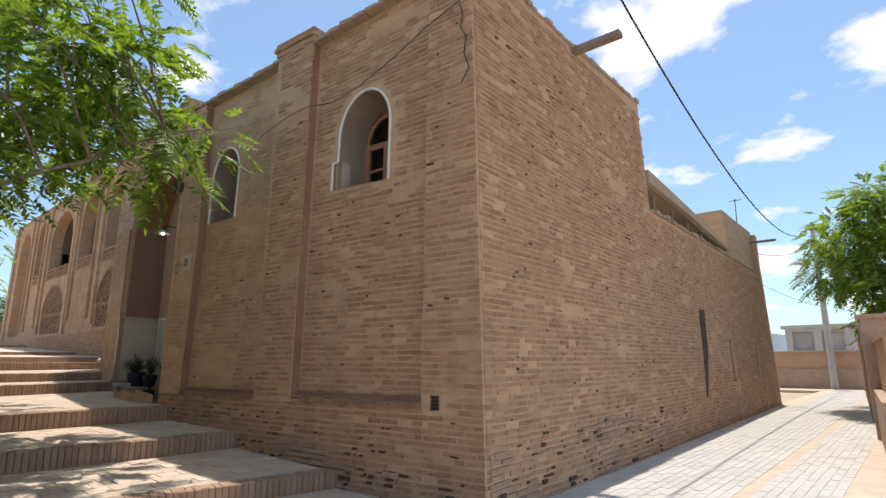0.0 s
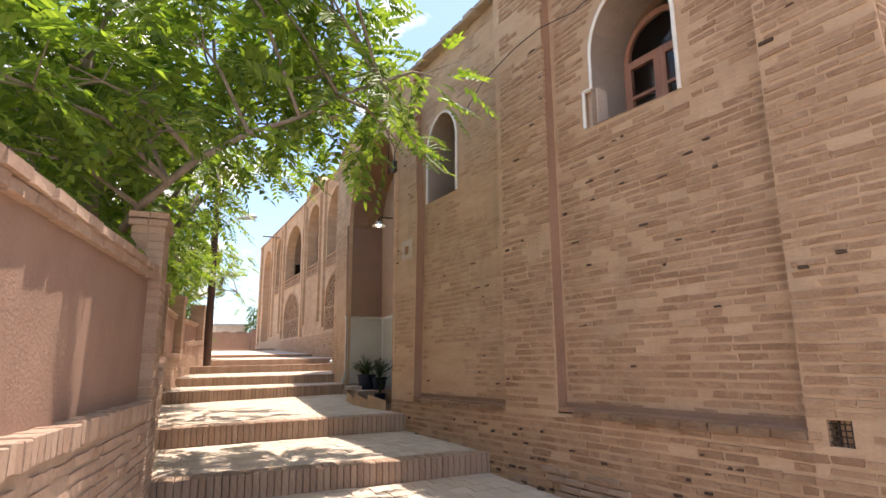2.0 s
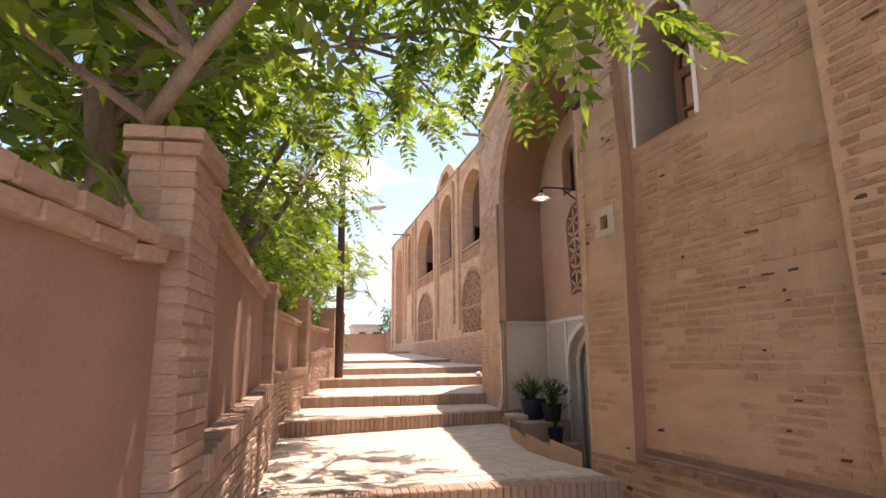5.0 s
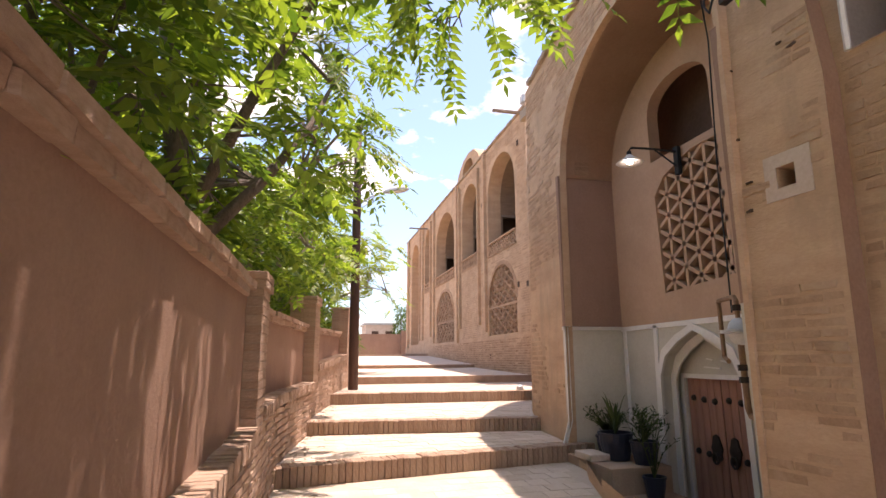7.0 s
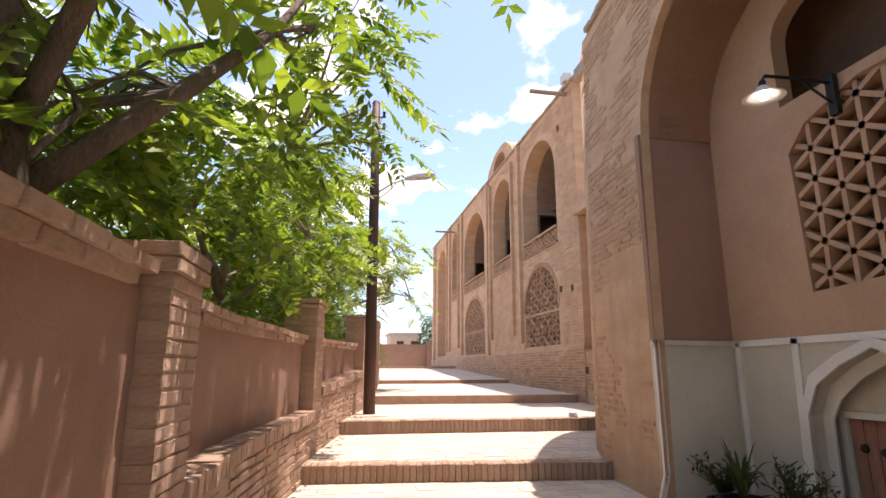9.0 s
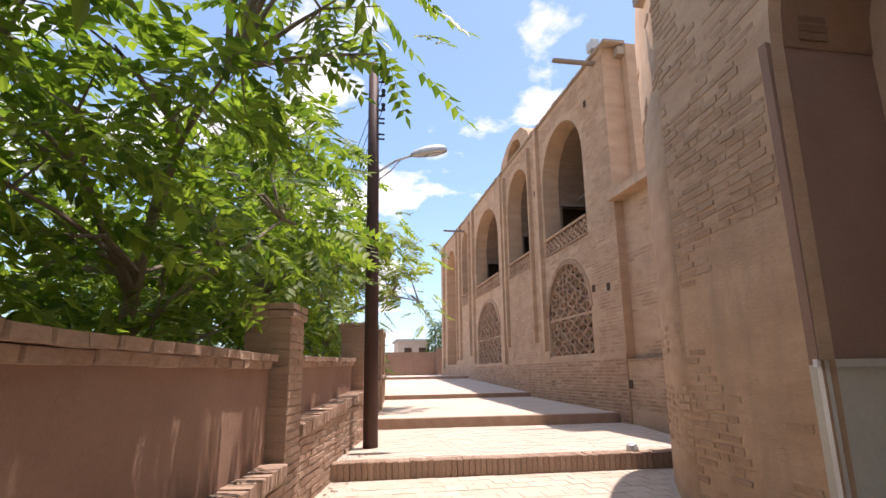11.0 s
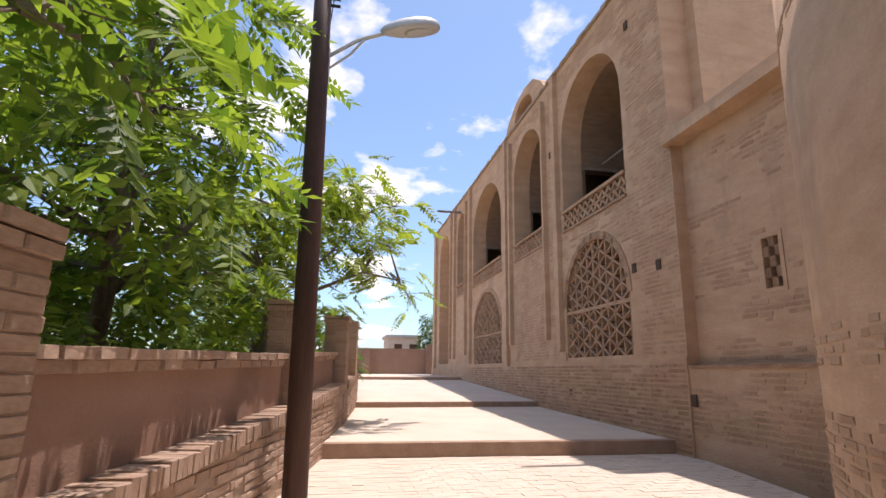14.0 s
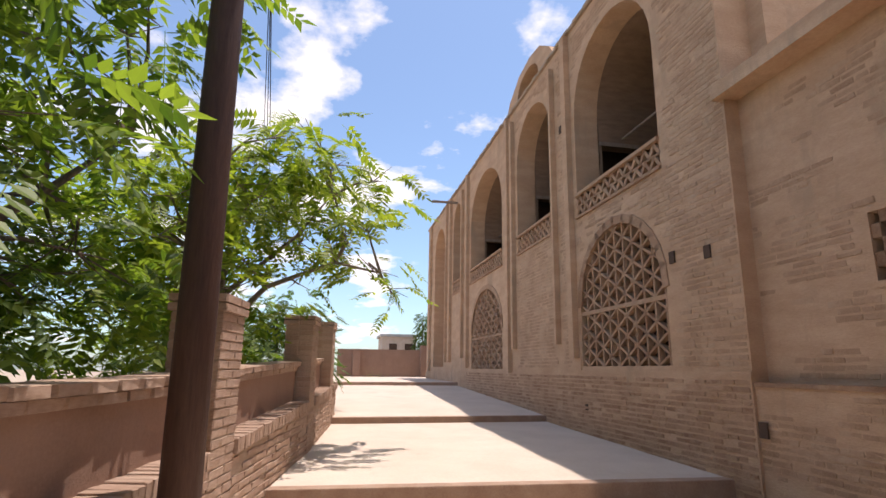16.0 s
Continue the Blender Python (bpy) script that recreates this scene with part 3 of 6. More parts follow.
tagged(part("antenna", bm, IRON), "thin metal aerial on the roof", "antenna")
# cable looped along the front of the house
bm = bmesh.new()
cable = [(4.3, 4.6), (3.9, 4.85), (3.3, 4.98), (2.9, 5.0), (2.4, 4.9), (1.9, 4.98), (1.3, 5.18), (0.8, 5.4), (0.32, 5.55)]
tube(bm, [A @ Vector((u, -0.03, z)) for u, z in cable], 0.005, 6)
tube(bm, [A @ Vector((u, -0.03, z)) for u, z in ((0.32, 5.55), (0.27, 5.35), (0.3, 5.2), (0.22, 5.05), (0.25, 4.85), (0.18, 4.65), (0.28, 4.5))], 0.006, 6)
tagged(part("wall_cable", bm, BLACK), "black cable looped along the house front", "cable")

# ---- portal with the sunken door ----
P = wall_frame(-9.26, 3.86, -4.36, 0.46, 0.012)
PL = math.hypot(4.36, 0.46)
portal = empty("portal", "tall brick portal with a deep arched recess", "portal")


def portal_arch(o=0.0):
    return [(-0.08 - o, -0.1), (3.02 + o, -0.1), (3.02 + o, 4.25)] + [(1.47 + (1.55 + o) * math.cos(a), 4.25 + (1.22 + o) * math.sin(a) ** 0.92) for a in [math.pi * k / 20 for k in range(1, 20)]] + [(-0.08 - o, 4.25)]


part("front_wall", slab([(-0.13, -0.1), (PL, -0.1), (PL, 6.1), (2.6, 6.15), (-0.13, 6.05)], [portal_arch()], 0.0, 0.08, P), MUD, portal)
bm = bmesh.new()
loop = portal_arch()[2:]
f = [bm.verts.new(P @ Vector((u, 0.02, z))) for u, z in loop]
b = [bm.verts.new((P @ Vector((u, 0.0, z))).lerp(Vector(((P @ Vector((u, 0, z))).x, 5.0, z)), 1.0)) for u, z in loop]
for i in range(len(loop) - 1):
    bm.faces.new((f[i], f[i + 1], b[i + 1], b[i]))
bmesh.ops.solidify(bm, geom=bm.faces, thickness=0.015)
part("vault", bm, PLASTER, portal, "smooth plastered vault of the recess")
# reveals below the vault: plaster above, grey dado below
for x0, x1, yf in ((-12.33, -12.268, 4.2), (-9.22, -9.16, 3.9)):
    part("reveal", box(x0, x1, yf, 5.0, 2.38, 4.27), REDMUD, portal)
    part("dado_reveal", box(x0 - 0.004, x1 + 0.004, yf, 5.0, 0.0, 2.38), GREYDADO, portal, "grey-green plastered dado")
BK = wall_frame(-9.3, 4.95, -1, 0, 0.0)
LATT = [(1.08, 2.78), (2.09, 2.72), (2.13, 3.8), (1.95, 3.98), (1.5, 4.12), (1.12, 4.12)]
OPEN = arch(1.16, 2.15, 4.2, 4.72, 5.06, power=0.8)
ALC = [(1.12, 0.0), (2.3, 0.0), (2.26, 1.85), (2.16, 2.06), (1.95, 2.2), (1.7, 2.31), (1.45, 2.2), (1.24, 2.06), (1.14, 1.85)]
part("back_wall", slab(rect(-0.1, 3.0, 2.38, 5.6), [LATT, OPEN], 0.0, 0.14, BK), PLASTER, portal)
part("dado_wall", slab(rect(-0.1, 3.0, 0.0, 2.38), [ALC], -0.004, 0.35, BK), GREYDADO, portal, "grey-green plastered dado")
bm = bmesh.new()


def strip(bm, pts, w, m, n=-0.02, deep=0.03):
    for (u0, z0), (u1, z1) in zip(pts, pts[1:]):
        d = Vector((u1 - u0, z1 - z0)).normalized()
        o = Vector((-d.y, d.x)) * w / 2
        e = d * w * 0.3
        cs = [(u0 + o.x - e.x, z0 + o.y - e.y), (u1 + o.x + e.x, z1 + o.y + e.y), (u1 - o.x + e.x, z1 - o.y + e.y), (u0 - o.x - e.x, z0 - o.y - e.y)]
        fr = [bm.verts.new(m @ Vector((u, n, z))) for u, z in cs]
        bk = [bm.verts.new(m @ Vector((u, n + deep, z))) for u, z in cs]
        bm.faces.new(fr)
        for i in range(4):
            bm.faces.new((fr[i], bk[i], bk[(i + 1) % 4], fr[(i + 1) % 4]))


strip(bm, [(-0.05, 2.40), (2.95, 2.38)], 0.05, BK)
strip(bm, [(2.3, 2.38), (2.38, 0.05)], 0.06, BK)
strip(bm, [(2.9, 2.38), (2.9, 0.05)], 0.05, BK)
strip(bm, [(0.95, 2.38), (0.95, 0.05)], 0.06, BK)
part("dado_border", bm, WHITE, portal, "whitewashed border lines")
bm = bmesh.new()
SV = Matrix(((0, 1, 0, -12.262), (1, 0, 0, 0), (0, 0, 1, 0), (0, 0, 0, 1)))
strip(bm, [(4.17, 2.39), (4.95, 2.39)], 0.04, SV, 0.0)
strip(bm, [(4.2, 2.39), (4.2, 1.35), (4.12, 1.1)], 0.045, SV, 0.0)
part("reveal_border", bm, WHITE, portal, "whitewashed border lines")
# bricks bared where the vault plaster has fallen
rb = random.Random(5)
for k in range(7):
    frame_piece("bare_brick", WB, portal, Matrix(((0, -1, 0, -12.25), (1, 0, 0, 0), (0, 0, 1, 0), (0, 0, 0, 1))), 4.42 + rb.uniform(-0.02, 0.02), 4.6 + rb.uniform(-0.02, 0.03), -0.012, 0.02, 4.3 + k * 0.06, 4.345 + k * 0.06)
# alcove lining and door
ring = [(1.7 + (u - 1.7) * 1.11, 0.0 if z < 0.01 else z + (0.07 if z > 1.9 else 0.02)) for u, z in ALC]
part("alcove_border", slab(ring, [ALC], -0.026, 0.01, BK), WHITE, portal, "whitewashed pointed border of the door alcove")
ring2 = [(1.7 + (u - 1.7) * 0.86, 0.0 if z < 0.01 else z - (0.09 if z > 1.9 else 0.03)) for u, z in ALC]
part("alcove_inner_border", slab([(u, z) for u, z in ALC], [ring2], 0.1, 0.12, BK), WHITE, portal)
bm = slab([(1.0, 0.0), (2.4, 0.0), (2.4, 2.4), (1.0, 2.4)], [rect(1.2, 2.17, 0.05, 1.84)], 0.2, 0.3, BK)
part("door_surround", bm, GREYDADO, portal)
bm = bmesh.new()
strip(bm, [(2.19, 0.05), (2.19, 1.86), (1.18, 1.86), (1.18, 0.05)], 0.045, BK, 0.185)
part("door_border", bm, WHITE, portal)
# faded painted script above the door, unreadable
bm = bmesh.new()
for u, z, w in ((1.5, 2.0, 0.1), (1.72, 2.02, 0.08), (1.62, 1.94, 0.22)):
    strip(bm, [(u, z), (u + w, z + 0.012)], 0.014, BK, 0.185)
part("painted_script", bm, WHITE, portal, "faded white painted script")
door = empty("door_1", "red-brown studded wooden double door with knockers", "door", kind="structure")
for s, (u0, u1) in enumerate(((1.2, 1.68), (1.69, 2.17))):
    leaf = part("door_leaf", slab(rect(u0, u1, 0.05, 1.84), [], 0.24, 0.29, BK), DOORWOOD, door)
    bm = bmesh.new()
    for k in range(5):
        a = u0 + (u1 - u0) * k / 5
        add_box(bm, a + 0.004, a + (u1 - u0) / 5 - 0.004, 0.228, 0.245, 0.06, 1.83, BK)
    part("plank", bm, DOORWOOD, leaf)
    for z in (0.55, 1.1, 1.62):
        for k in range(3):
            bm = bmesh.new()
            bmesh.ops.create_uvsphere(bm, u_segments=10, v_segments=6, radius=0.032, matrix=BK @ Matrix.Translation((u0 + 0.09 + k * 0.15, 0.225, z + 0.01 * k)))
            part("stud", bm, IRON, leaf)
    um = u1 - 0.11 if s == 0 else u0 + 0.12
    plate = [(um + 0.075 * math.cos(a) * (1 if k % 2 == 0 else 0.75), 1.18 + 0.13 * math.sin(a)) for k, a in enumerate([2 * math.pi * j / 12 for j in range(12)])]
    part("knocker_plate", slab(plate, [], 0.212, 0.23, BK), IRON, leaf)
    bm = bmesh.new()
    tube(bm, [BK @ Vector((um + 0.04 * math.sin(a), 0.195, 1.14 - 0.06 * (1 - math.cos(a)) / 1.2)) for a in [2 * math.pi * j / 12 for j in range(13)]], 0.012, 6)
    part("knocker", bm, IRON, leaf)


def triangle_lattice(loop, pitch, w, n0, n1, m):
    """Bars of a triangular brick screen, kept inside the opening."""
    us, zs = [p[0] for p in loop], [p[1] for p in loop]
    bm = bmesh.new()
    h = pitch * math.sqrt(3) / 2
    cols = int((max(us) - min(us)) / h) + 3
    rows = int((max(zs) - min(zs)) / pitch) + 3

    def at(i, j):
        return (min(us) + (i - 1) * h + h * 0.3, min(zs) + (j - 1) * pitch + (pitch / 2 if i % 2 else 0))

    for i in range(cols + 1):
        for j in range(rows + 1):
            a = at(i, j)
            for b in (at(i, j + 1), at(i + 1, j + (1 if i % 2 else 0)), at(i + 1, j + (1 if i % 2 else 0) - (0 if i % 2 else 1) - (1 if i % 2 else 0))):
                p0, p1 = a, b
                ia, ib = inside(p0, loop), inside(p1, loop)
                if not ia and not ib:
                    continue
                if not (ia and ib):
                    lo, hi = (p0, p1) if ia else (p1, p0)
                    for _ in range(8):
                        mid = ((lo[0] + hi[0]) / 2, (lo[1] + hi[1]) / 2)
                        if inside(mid, loop):
                            lo = mid
                        else:
                            hi = mid
                    p0, p1 = (p0, hi) if ia else (hi, p1)
                d = Vector((p1[0] - p0[0], p1[1] - p0[1]))
                if d.length < 0.01:
                    continue
                d.normalize()
                o = Vector((-d.y, d.x)) * w / 2
                cs = [(p0[0] + o.x, p0[1] + o.y), (p1[0] + o.x, p1[1] + o.y), (p1[0] - o.x, p1[1] - o.y), (p0[0] - o.x, p0[1] - o.y)]
                fr = [bm.verts.new(m @ Vector((u, n0, z))) for u, z in cs]
                bk = [bm.verts.new(m @ Vector((u, n1, z))) for u, z in cs]
                bm.faces.new(fr)
                for k in range(4):
                    bm.faces.new((fr[k], bk[k], bk[(k + 1) % 4], fr[(k + 1) % 4]))
    bmesh.ops.recalc_face_normals(bm, faces=bm.faces)
    return bm


part("lattice", triangle_lattice(LATT, 0.235, 0.038, 0.025, 0.14, BK), PLASTER, portal, "brick lattice screen of triangles")
# sheet coloured as the passage's shade, seen through screen and opening
part("passage_shade_sheet", slab(rect(0.6, 2.9, 2.2, 5.4), [], 0.5, 0.53, BK), SHADE_BROWN, portal, "dark brown sheet standing for the dim passage behind the screen")
# unseen slab added to stop light leaking in behind the recess
part("unseen_portal_roof", box(-13.9, -9.0, 4.4, 9.0, 5.75, 5.9), ROOFM, portal)
for k in range(int(PL / 0.2)):
    u = k * 0.2
    frame_piece("coping_brick", RB, portal, P, u, u + 0.19, -0.05 + random.uniform(-0.015, 0.015), 0.5, 6.1, 6.15 + random.uniform(0, 0.02))

# rounded corner of the block beyond the portal
CURVE = [(-13.62, 4.32), (-14.1, 4.5), (-14.55, 4.73), (-15.0, 4.98), (-15.35, 5.2), (-15.65, 5.42), (-15.88, 5.64), (-16.02, 5.86), (-16.08, 6.15), (-16.1, 7.2)]
bm = bmesh.new()
rows = [-0.1, 1.4, 2.5, 4.0, 6.12]
grid = []
for x, y in CURVE:
    col = []
    for z in rows:
        b = 0.012 * z + random.uniform(-0.003, 0.003)
        col.append(bm.verts.new((x + b * 0.4, y + b, z)))
    grid.append(col)
for c0, c1 in zip(grid, grid[1:]):
    for k in range(len(rows) - 1):
        bm.faces.new((c0[k], c1[k], c1[k + 1], c0[k + 1]))
bmesh.ops.recalc_face_normals(bm, faces=bm.faces)
bmesh.ops.solidify(bm, geom=bm.faces, thickness=0.3)
curved = part("curved_wall", bm, MUD, portal, "rounded brick corner rubbed smooth", True)
# unseen lid added to shut light out of the block
part("unseen_block_roof", quad_prism([(-13.5, 4.5, 6.0), (-15.0, 5.2, 6.0), (-15.95, 6.2, 6.0), (-15.95, 9, 6.0), (-13.5, 9, 6.0)], 0.2), ROOFM, portal)

# ---- long arcaded building ----
B = wall_frame(-16.05, 6.6, -1, 0, 0.006)
arcade = empty("arcaded_building", "long two-storey mud-brick building with arched loggias", "building")


def bx(x):
    return -16.05 - x


HEADS = [(bx(-19.86), bx(-22.24), 5.53, 6.9, 8.12), (bx(-23.3), bx(-25.3), 5.53, 7.1, 8.2), (bx(-26.46), bx(-29.62), 5.53, 6.7, 8.1), (bx(-30.8), bx(-32.1), 5.53, 7.3, 8.2)]
TALL = (bx(-33.6), bx(-35.65), 2.75, 7.0, 8.1)
arches = [arch(*h, power=0.9) for h in HEADS]
tall = arch(*TALL, power=0.9)
GRID1 = arch(bx(-19.92), bx(-22.27), 2.72, 3.62, 4.72)
GRID2 = arch(bx(-26.5), bx(-29.5), 2.68, 3.6, 4.75)
part("front_wall", slab(rect(bx(-18.68), bx(-37.3), 1.2, 8.68), [arch(h[0], h[1], 5.15, *h[3:], power=0.9) for h in HEADS] + [tall, GRID1, GRID2], 0.0, 0.45, B), MUD, arcade)
# thin ribs beside the bays
for x0, x1, z0, z1 in ((-22.38, -22.56, 2.85, 8.66), (-23.08, -23.16, 3.1, 8.4), (-25.44, -25.56, 3.1, 8.4), (-25.78, -25.95, 2.6, 8.66), (-29.8, -29.98, 2.7, 8.66), (-30.5, -30.6, 3.0, 8.4), (-32.3, -32.55, 2.9, 8.66), (-33.0, -33.1, 2.9, 8.66), (-36.3, -36.6, 2.6, 8.66)):
    part("rib", slab(rect(bx(x0), bx(x1), z0, z1), [], -0.1, 0.0, B), MUD, arcade)
part("plinth", slab([(bx(-18.68), 1.2), (bx(-37.3), 1.2), (bx(-37.3), 2.6), (bx(-22.4), 2.62), (bx(-22.4), 2.82), (bx(-22.3), 2.82), (bx(-22.3), 2.66), (bx(-18.68), 2.66)], [], -0.02, 0.0, B), MUD, arcade)
part("east_side", box(-18.9, -18.46, 7.05, 13.0, 1.2, 8.66), MUD, arcade)
# rear wall and roof are unseen, added against light leaks into the arcade
part("unseen_rear_wall", box(-37.3, -18.5, 12.7, 13.0, 1.2, 8.5), MUD, arcade)
part("roof", box(-37.3, -18.5, 6.9, 13.0, 8.45, 8.62), ROOFM, arcade)
for k in range(94):
    u = bx(-18.45) + k * 0.2
    frame_piece("coping_brick", RB, arcade, B, u, u + 0.19, -0.06 + random.uniform(-0.015, 0.015), 0.4, 8.66, 8.71 + random.uniform(0, 0.02))
# loggia behind each upper arch: vault, back wall, doorway onto a dark sheet, floor
for i, (h, lp) in enumerate(zip(HEADS + [TALL], arches + [tall])):
    u0, u1, z0, sp, tp = h
    depth = 3.0 if i != 4 else 0.5
    bm = bmesh.new()
    f = [bm.verts.new(B @ Vector((u, 0.43, z))) for u, z in lp]
    b = [bm.verts.new(B @ Vector((u, depth, z))) for u, z in lp]
    for k in range(len(lp)):
        j = (k + 1) % len(lp)
        if k != 1 or i == 4:
            bm.faces.new((f[k], f[j], b[j], b[k]))
    bmesh.ops.recalc_face_normals(bm, faces=bm.faces)
    bmesh.ops.solidify(bm, geom=bm.faces, thickness=0.01)
    # loggias take the brown with interior shade in it; the tall niche is plain plaster
    part("loggia_vault", bm, PLASTER if i == 4 else VAULT_SHADE, arcade, "vaulted brick loggia lining")
    if i == 4:
        part("loggia_back", slab(rect(u0 - 0.1, u1 + 0.1, z0 - 0.1, tp + 0.1), [], depth, depth + 0.2, B), PLASTER, arcade)
    else:
        # side wall with a passage to the next loggia, its shade a dark sheet
        SW = B @ Matrix(((0, 1, 0, u1), (1, 0, 0, 0), (0, 0, 1, 0), (0, 0, 0, 1)))
        part("loggia_side", slab(rect(0.43, depth, z0, sp), [rect(0.5, 1.35, z0 + 0.02, z0 + 0.95)], 0.0, 0.2, SW), VAULT_SHADE, arcade)
        part("room_shade_sheet", slab(rect(0.43, 1.6, z0 - 0.1, z0 + 1.2), [], 0.55, 0.6, SW), SHADE_SOOT, arcade)
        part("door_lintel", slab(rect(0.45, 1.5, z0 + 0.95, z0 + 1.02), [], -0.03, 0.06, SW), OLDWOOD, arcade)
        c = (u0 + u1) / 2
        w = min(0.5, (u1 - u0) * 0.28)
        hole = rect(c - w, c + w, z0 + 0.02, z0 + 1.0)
        part("loggia_back", slab(rect(u0 - 0.1, u1 + 0.1, z0 - 0.1, tp + 0.1), [hole], depth, depth + 0.25, B), VAULT_SHADE, arcade)
        # doorway shade, put into a dark sheet behind the back wall
        part("room_shade_sheet", slab(rect(c - w - 0.2, c + w + 0.2, z0 - 0.1, z0 + 1.3), [], depth + 0.5, depth + 0.55, B), SHADE_SOOT, arcade)
        bm = bmesh.new()
        tube(bm, [B @ Vector((u0 + 0.01, 0.9, z0 + 1.12)), B @ Vector((u1 - 0.01, 0.9, z0 + 1.12))], 0.022, 6)
        part("tie_beam", bm, OLDWOOD, arcade)
        part("door_lintel", slab(rect(c - w - 0.08, c + w + 0.08, z0 + 1.0, z0 + 1.07), [], depth - 0.02, depth + 0.05, B), OLDWOOD, arcade)
# pierced parapets below the upper arches
for u0, u1, z0, sp, tp in HEADS:
    par = tagged(new("pierced_parapet"), "pierced zigzag brick parapet")
    par.parent = arcade
    # sheet darkened as the shade in the parapet's piercings
    part("parapet_shade_sheet", slab(rect(u0, u1, 5.15, 5.5), [], 0.2, 0.25, B), SHADE_SOOT, par)
    part("parapet_rail", slab(rect(u0 - 0.02, u1 + 0.02, 5.5, 5.55), [], -0.05, 0.3, B), BRICK, par)
    part("parapet_base", slab(rect(u0 - 0.02, u1 + 0.02, 5.12, 5.165), [], -0.04, 0.02, B), BRICK, par)
    bm = bmesh.new()
    k = int((u1 - u0) / 0.2)
    s = (u1 - u0) / k
    for i in range(k):
        a = u0 + i * s
        for za, zb in ((5.165, 5.335), (5.335, 5.5)):
            strip(bm, [(a, za + 0.01), (a + s / 2, zb - 0.01)], 0.05, B, -0.01, 0.15)
            strip(bm, [(a + s / 2, zb - 0.01), (a + s, za + 0.01)], 0.05, B, -0.01, 0.15)
    strip(bm, [(u0, 5.335), (u1, 5.335)], 0.03, B, -0.006, 0.15)
    part("parapet_zigzag", bm, BRICK, par)
# lattice screens of the lower arches
for lp, zm in ((GRID1, 3.54), (GRID2, 3.5)):
    us = [p[0] for p in lp]
    scr = tagged(new("lattice_screen"), "brick lattice screen of small triangles")
    scr.parent = arcade
    lower = [p for p in rect(min(us), max(us), min(p[1] for p in lp), zm - 0.03)]
    upper = [(min(us), zm + 0.03), (max(us), zm + 0.03)] + lp[2:]
    part("screen", triangle_lattice(upper, 0.27, 0.032, 0.03, 0.11, B), BRICK, scr)
    part("screen", triangle_lattice(lower, 0.27, 0.032, 0.03, 0.11, B), BRICK, scr)
    part("cross_rail", slab(rect(min(us), max(us), zm - 0.03, zm + 0.03), [], 0.02, 0.14, B), BRICK, scr)
    # dark sheet painted as the unlit space behind the screen
    part("room_shade_sheet", slab(rect(min(us) - 0.3, max(us) + 0.3, 2.4, 5.0), [], 1.2, 1.25, B), SHADE_SOOT, scr)
    bm = bmesh.new()
    for (a0, b0), (a1, b1) in zip(lp[2:], lp[3:]):
        strip(bm, [(a0, b0 + 0.06), (a1, b1 + 0.06)], 0.12, B, -0.015)
    part("arch_band", bm, BRICK, scr)
# gable on the roof
gable = [(bx(-23.0), 8.68), (bx(-26.1), 8.68), (bx(-25.8), 9.05), (bx(-25.1), 9.38), (bx(-24.4), 9.46), (bx(-23.8), 9.38), (bx(-23.3), 9.05)]
part("roof_gable", slab(gable, [arch(bx(-23.9), bx(-25.2), 8.75, 8.85, 9.25)], 0.02, 0.9, B), MUD, arcade, "low rounded gable on the roof")
part("gable_back", slab(rect(bx(-23.7), bx(-25.4), 8.7, 9.3), [], 0.4, 0.42, B), MUD, arcade)
# putlog holes as plates on the face, hole shade put into their colour
for x, z in ((-19.75, 3.98), (-19.13, 3.92), (-18.6, 2.15), (-22.15, 2.1), (-19.55, 7.9), (-22.8, 7.0)):
    part("putlog_shade_plate", slab(rect(bx(x) - 0.05, bx(x) + 0.05, z - 0.08, z + 0.06), [], -0.023, -0.005, B), SHADE_SOOT, arcade, "dark plate standing for the shade in a small hole")

# lower annex with a recessed panel and a small pierced opening
annex = empty("annex", "lower brick annex with a recessed panel", "annex")
NV = rect(1.2, 1.43, 3.34, 3.88)
part("panel_wall", slab(rect(-0.2, 2.63, 1.2, 5.6), [NV], 0.17, 0.6, B), MUD, annex)
part("panel_foot", slab(rect(-0.2, 2.63, 1.2, 2.54), [], 0.01, 0.17, B), MUD, annex)
part("panel_head", slab([(-0.2, 5.46), (2.7, 5.46), (2.7, 5.62), (-0.2, 5.62)], [], -0.1, 0.2, B), MUD, annex, "mud-covered ledge over the panel")
part("panel_sill", slab([(-0.2, 2.52), (2.62, 2.52), (2.62, 2.56), (-0.2, 2.56)], [], -0.01, 0.19, B), BRICK, annex)
part("annex_roof", box(-18.45, -15.9, 6.95, 12.0, 5.4, 5.58), ROOFM, annex)
for i in range(3):
    for j in range(5):
        if (i + j) % 2:
            frame_piece("pierced_brick", WB, annex, B, 1.195 + i * 0.08, 1.28 + i * 0.08, 0.175, 0.32, 3.335 + j * 0.112, 3.45 + j * 0.112)
# vent shade, put into a dark sheet behind the bricks
part("vent_shade_sheet", slab(rect(1.0, 1.6, 3.2, 4.0), [], 0.55, 0.6, B), SHADE_SOOT, annex)
part("vent_frame", slab(rect(1.15, 1.48, 3.29, 3.93), [NV], 0.16, 0.17, B), MUD, annex)

# spouts of the arcade
for x, z, l in ((-19.0, 8.5, 0.9), (-31.5, 8.25, 0.9)):
    s = part("roof_spout", box(-0.05, 0.05, -l, 0.3, -0.035, 0.03, B @ Matrix.Translation((bx(x), 0, z)), 0.01), OLDWOOD)
    tagged(s, "weathered wooden roof spout on the arcaded building", "roof spout", "spouts of the arcade")

fl = empty("floodlight", "small pale floodlight on the roof corner", "floodlight")
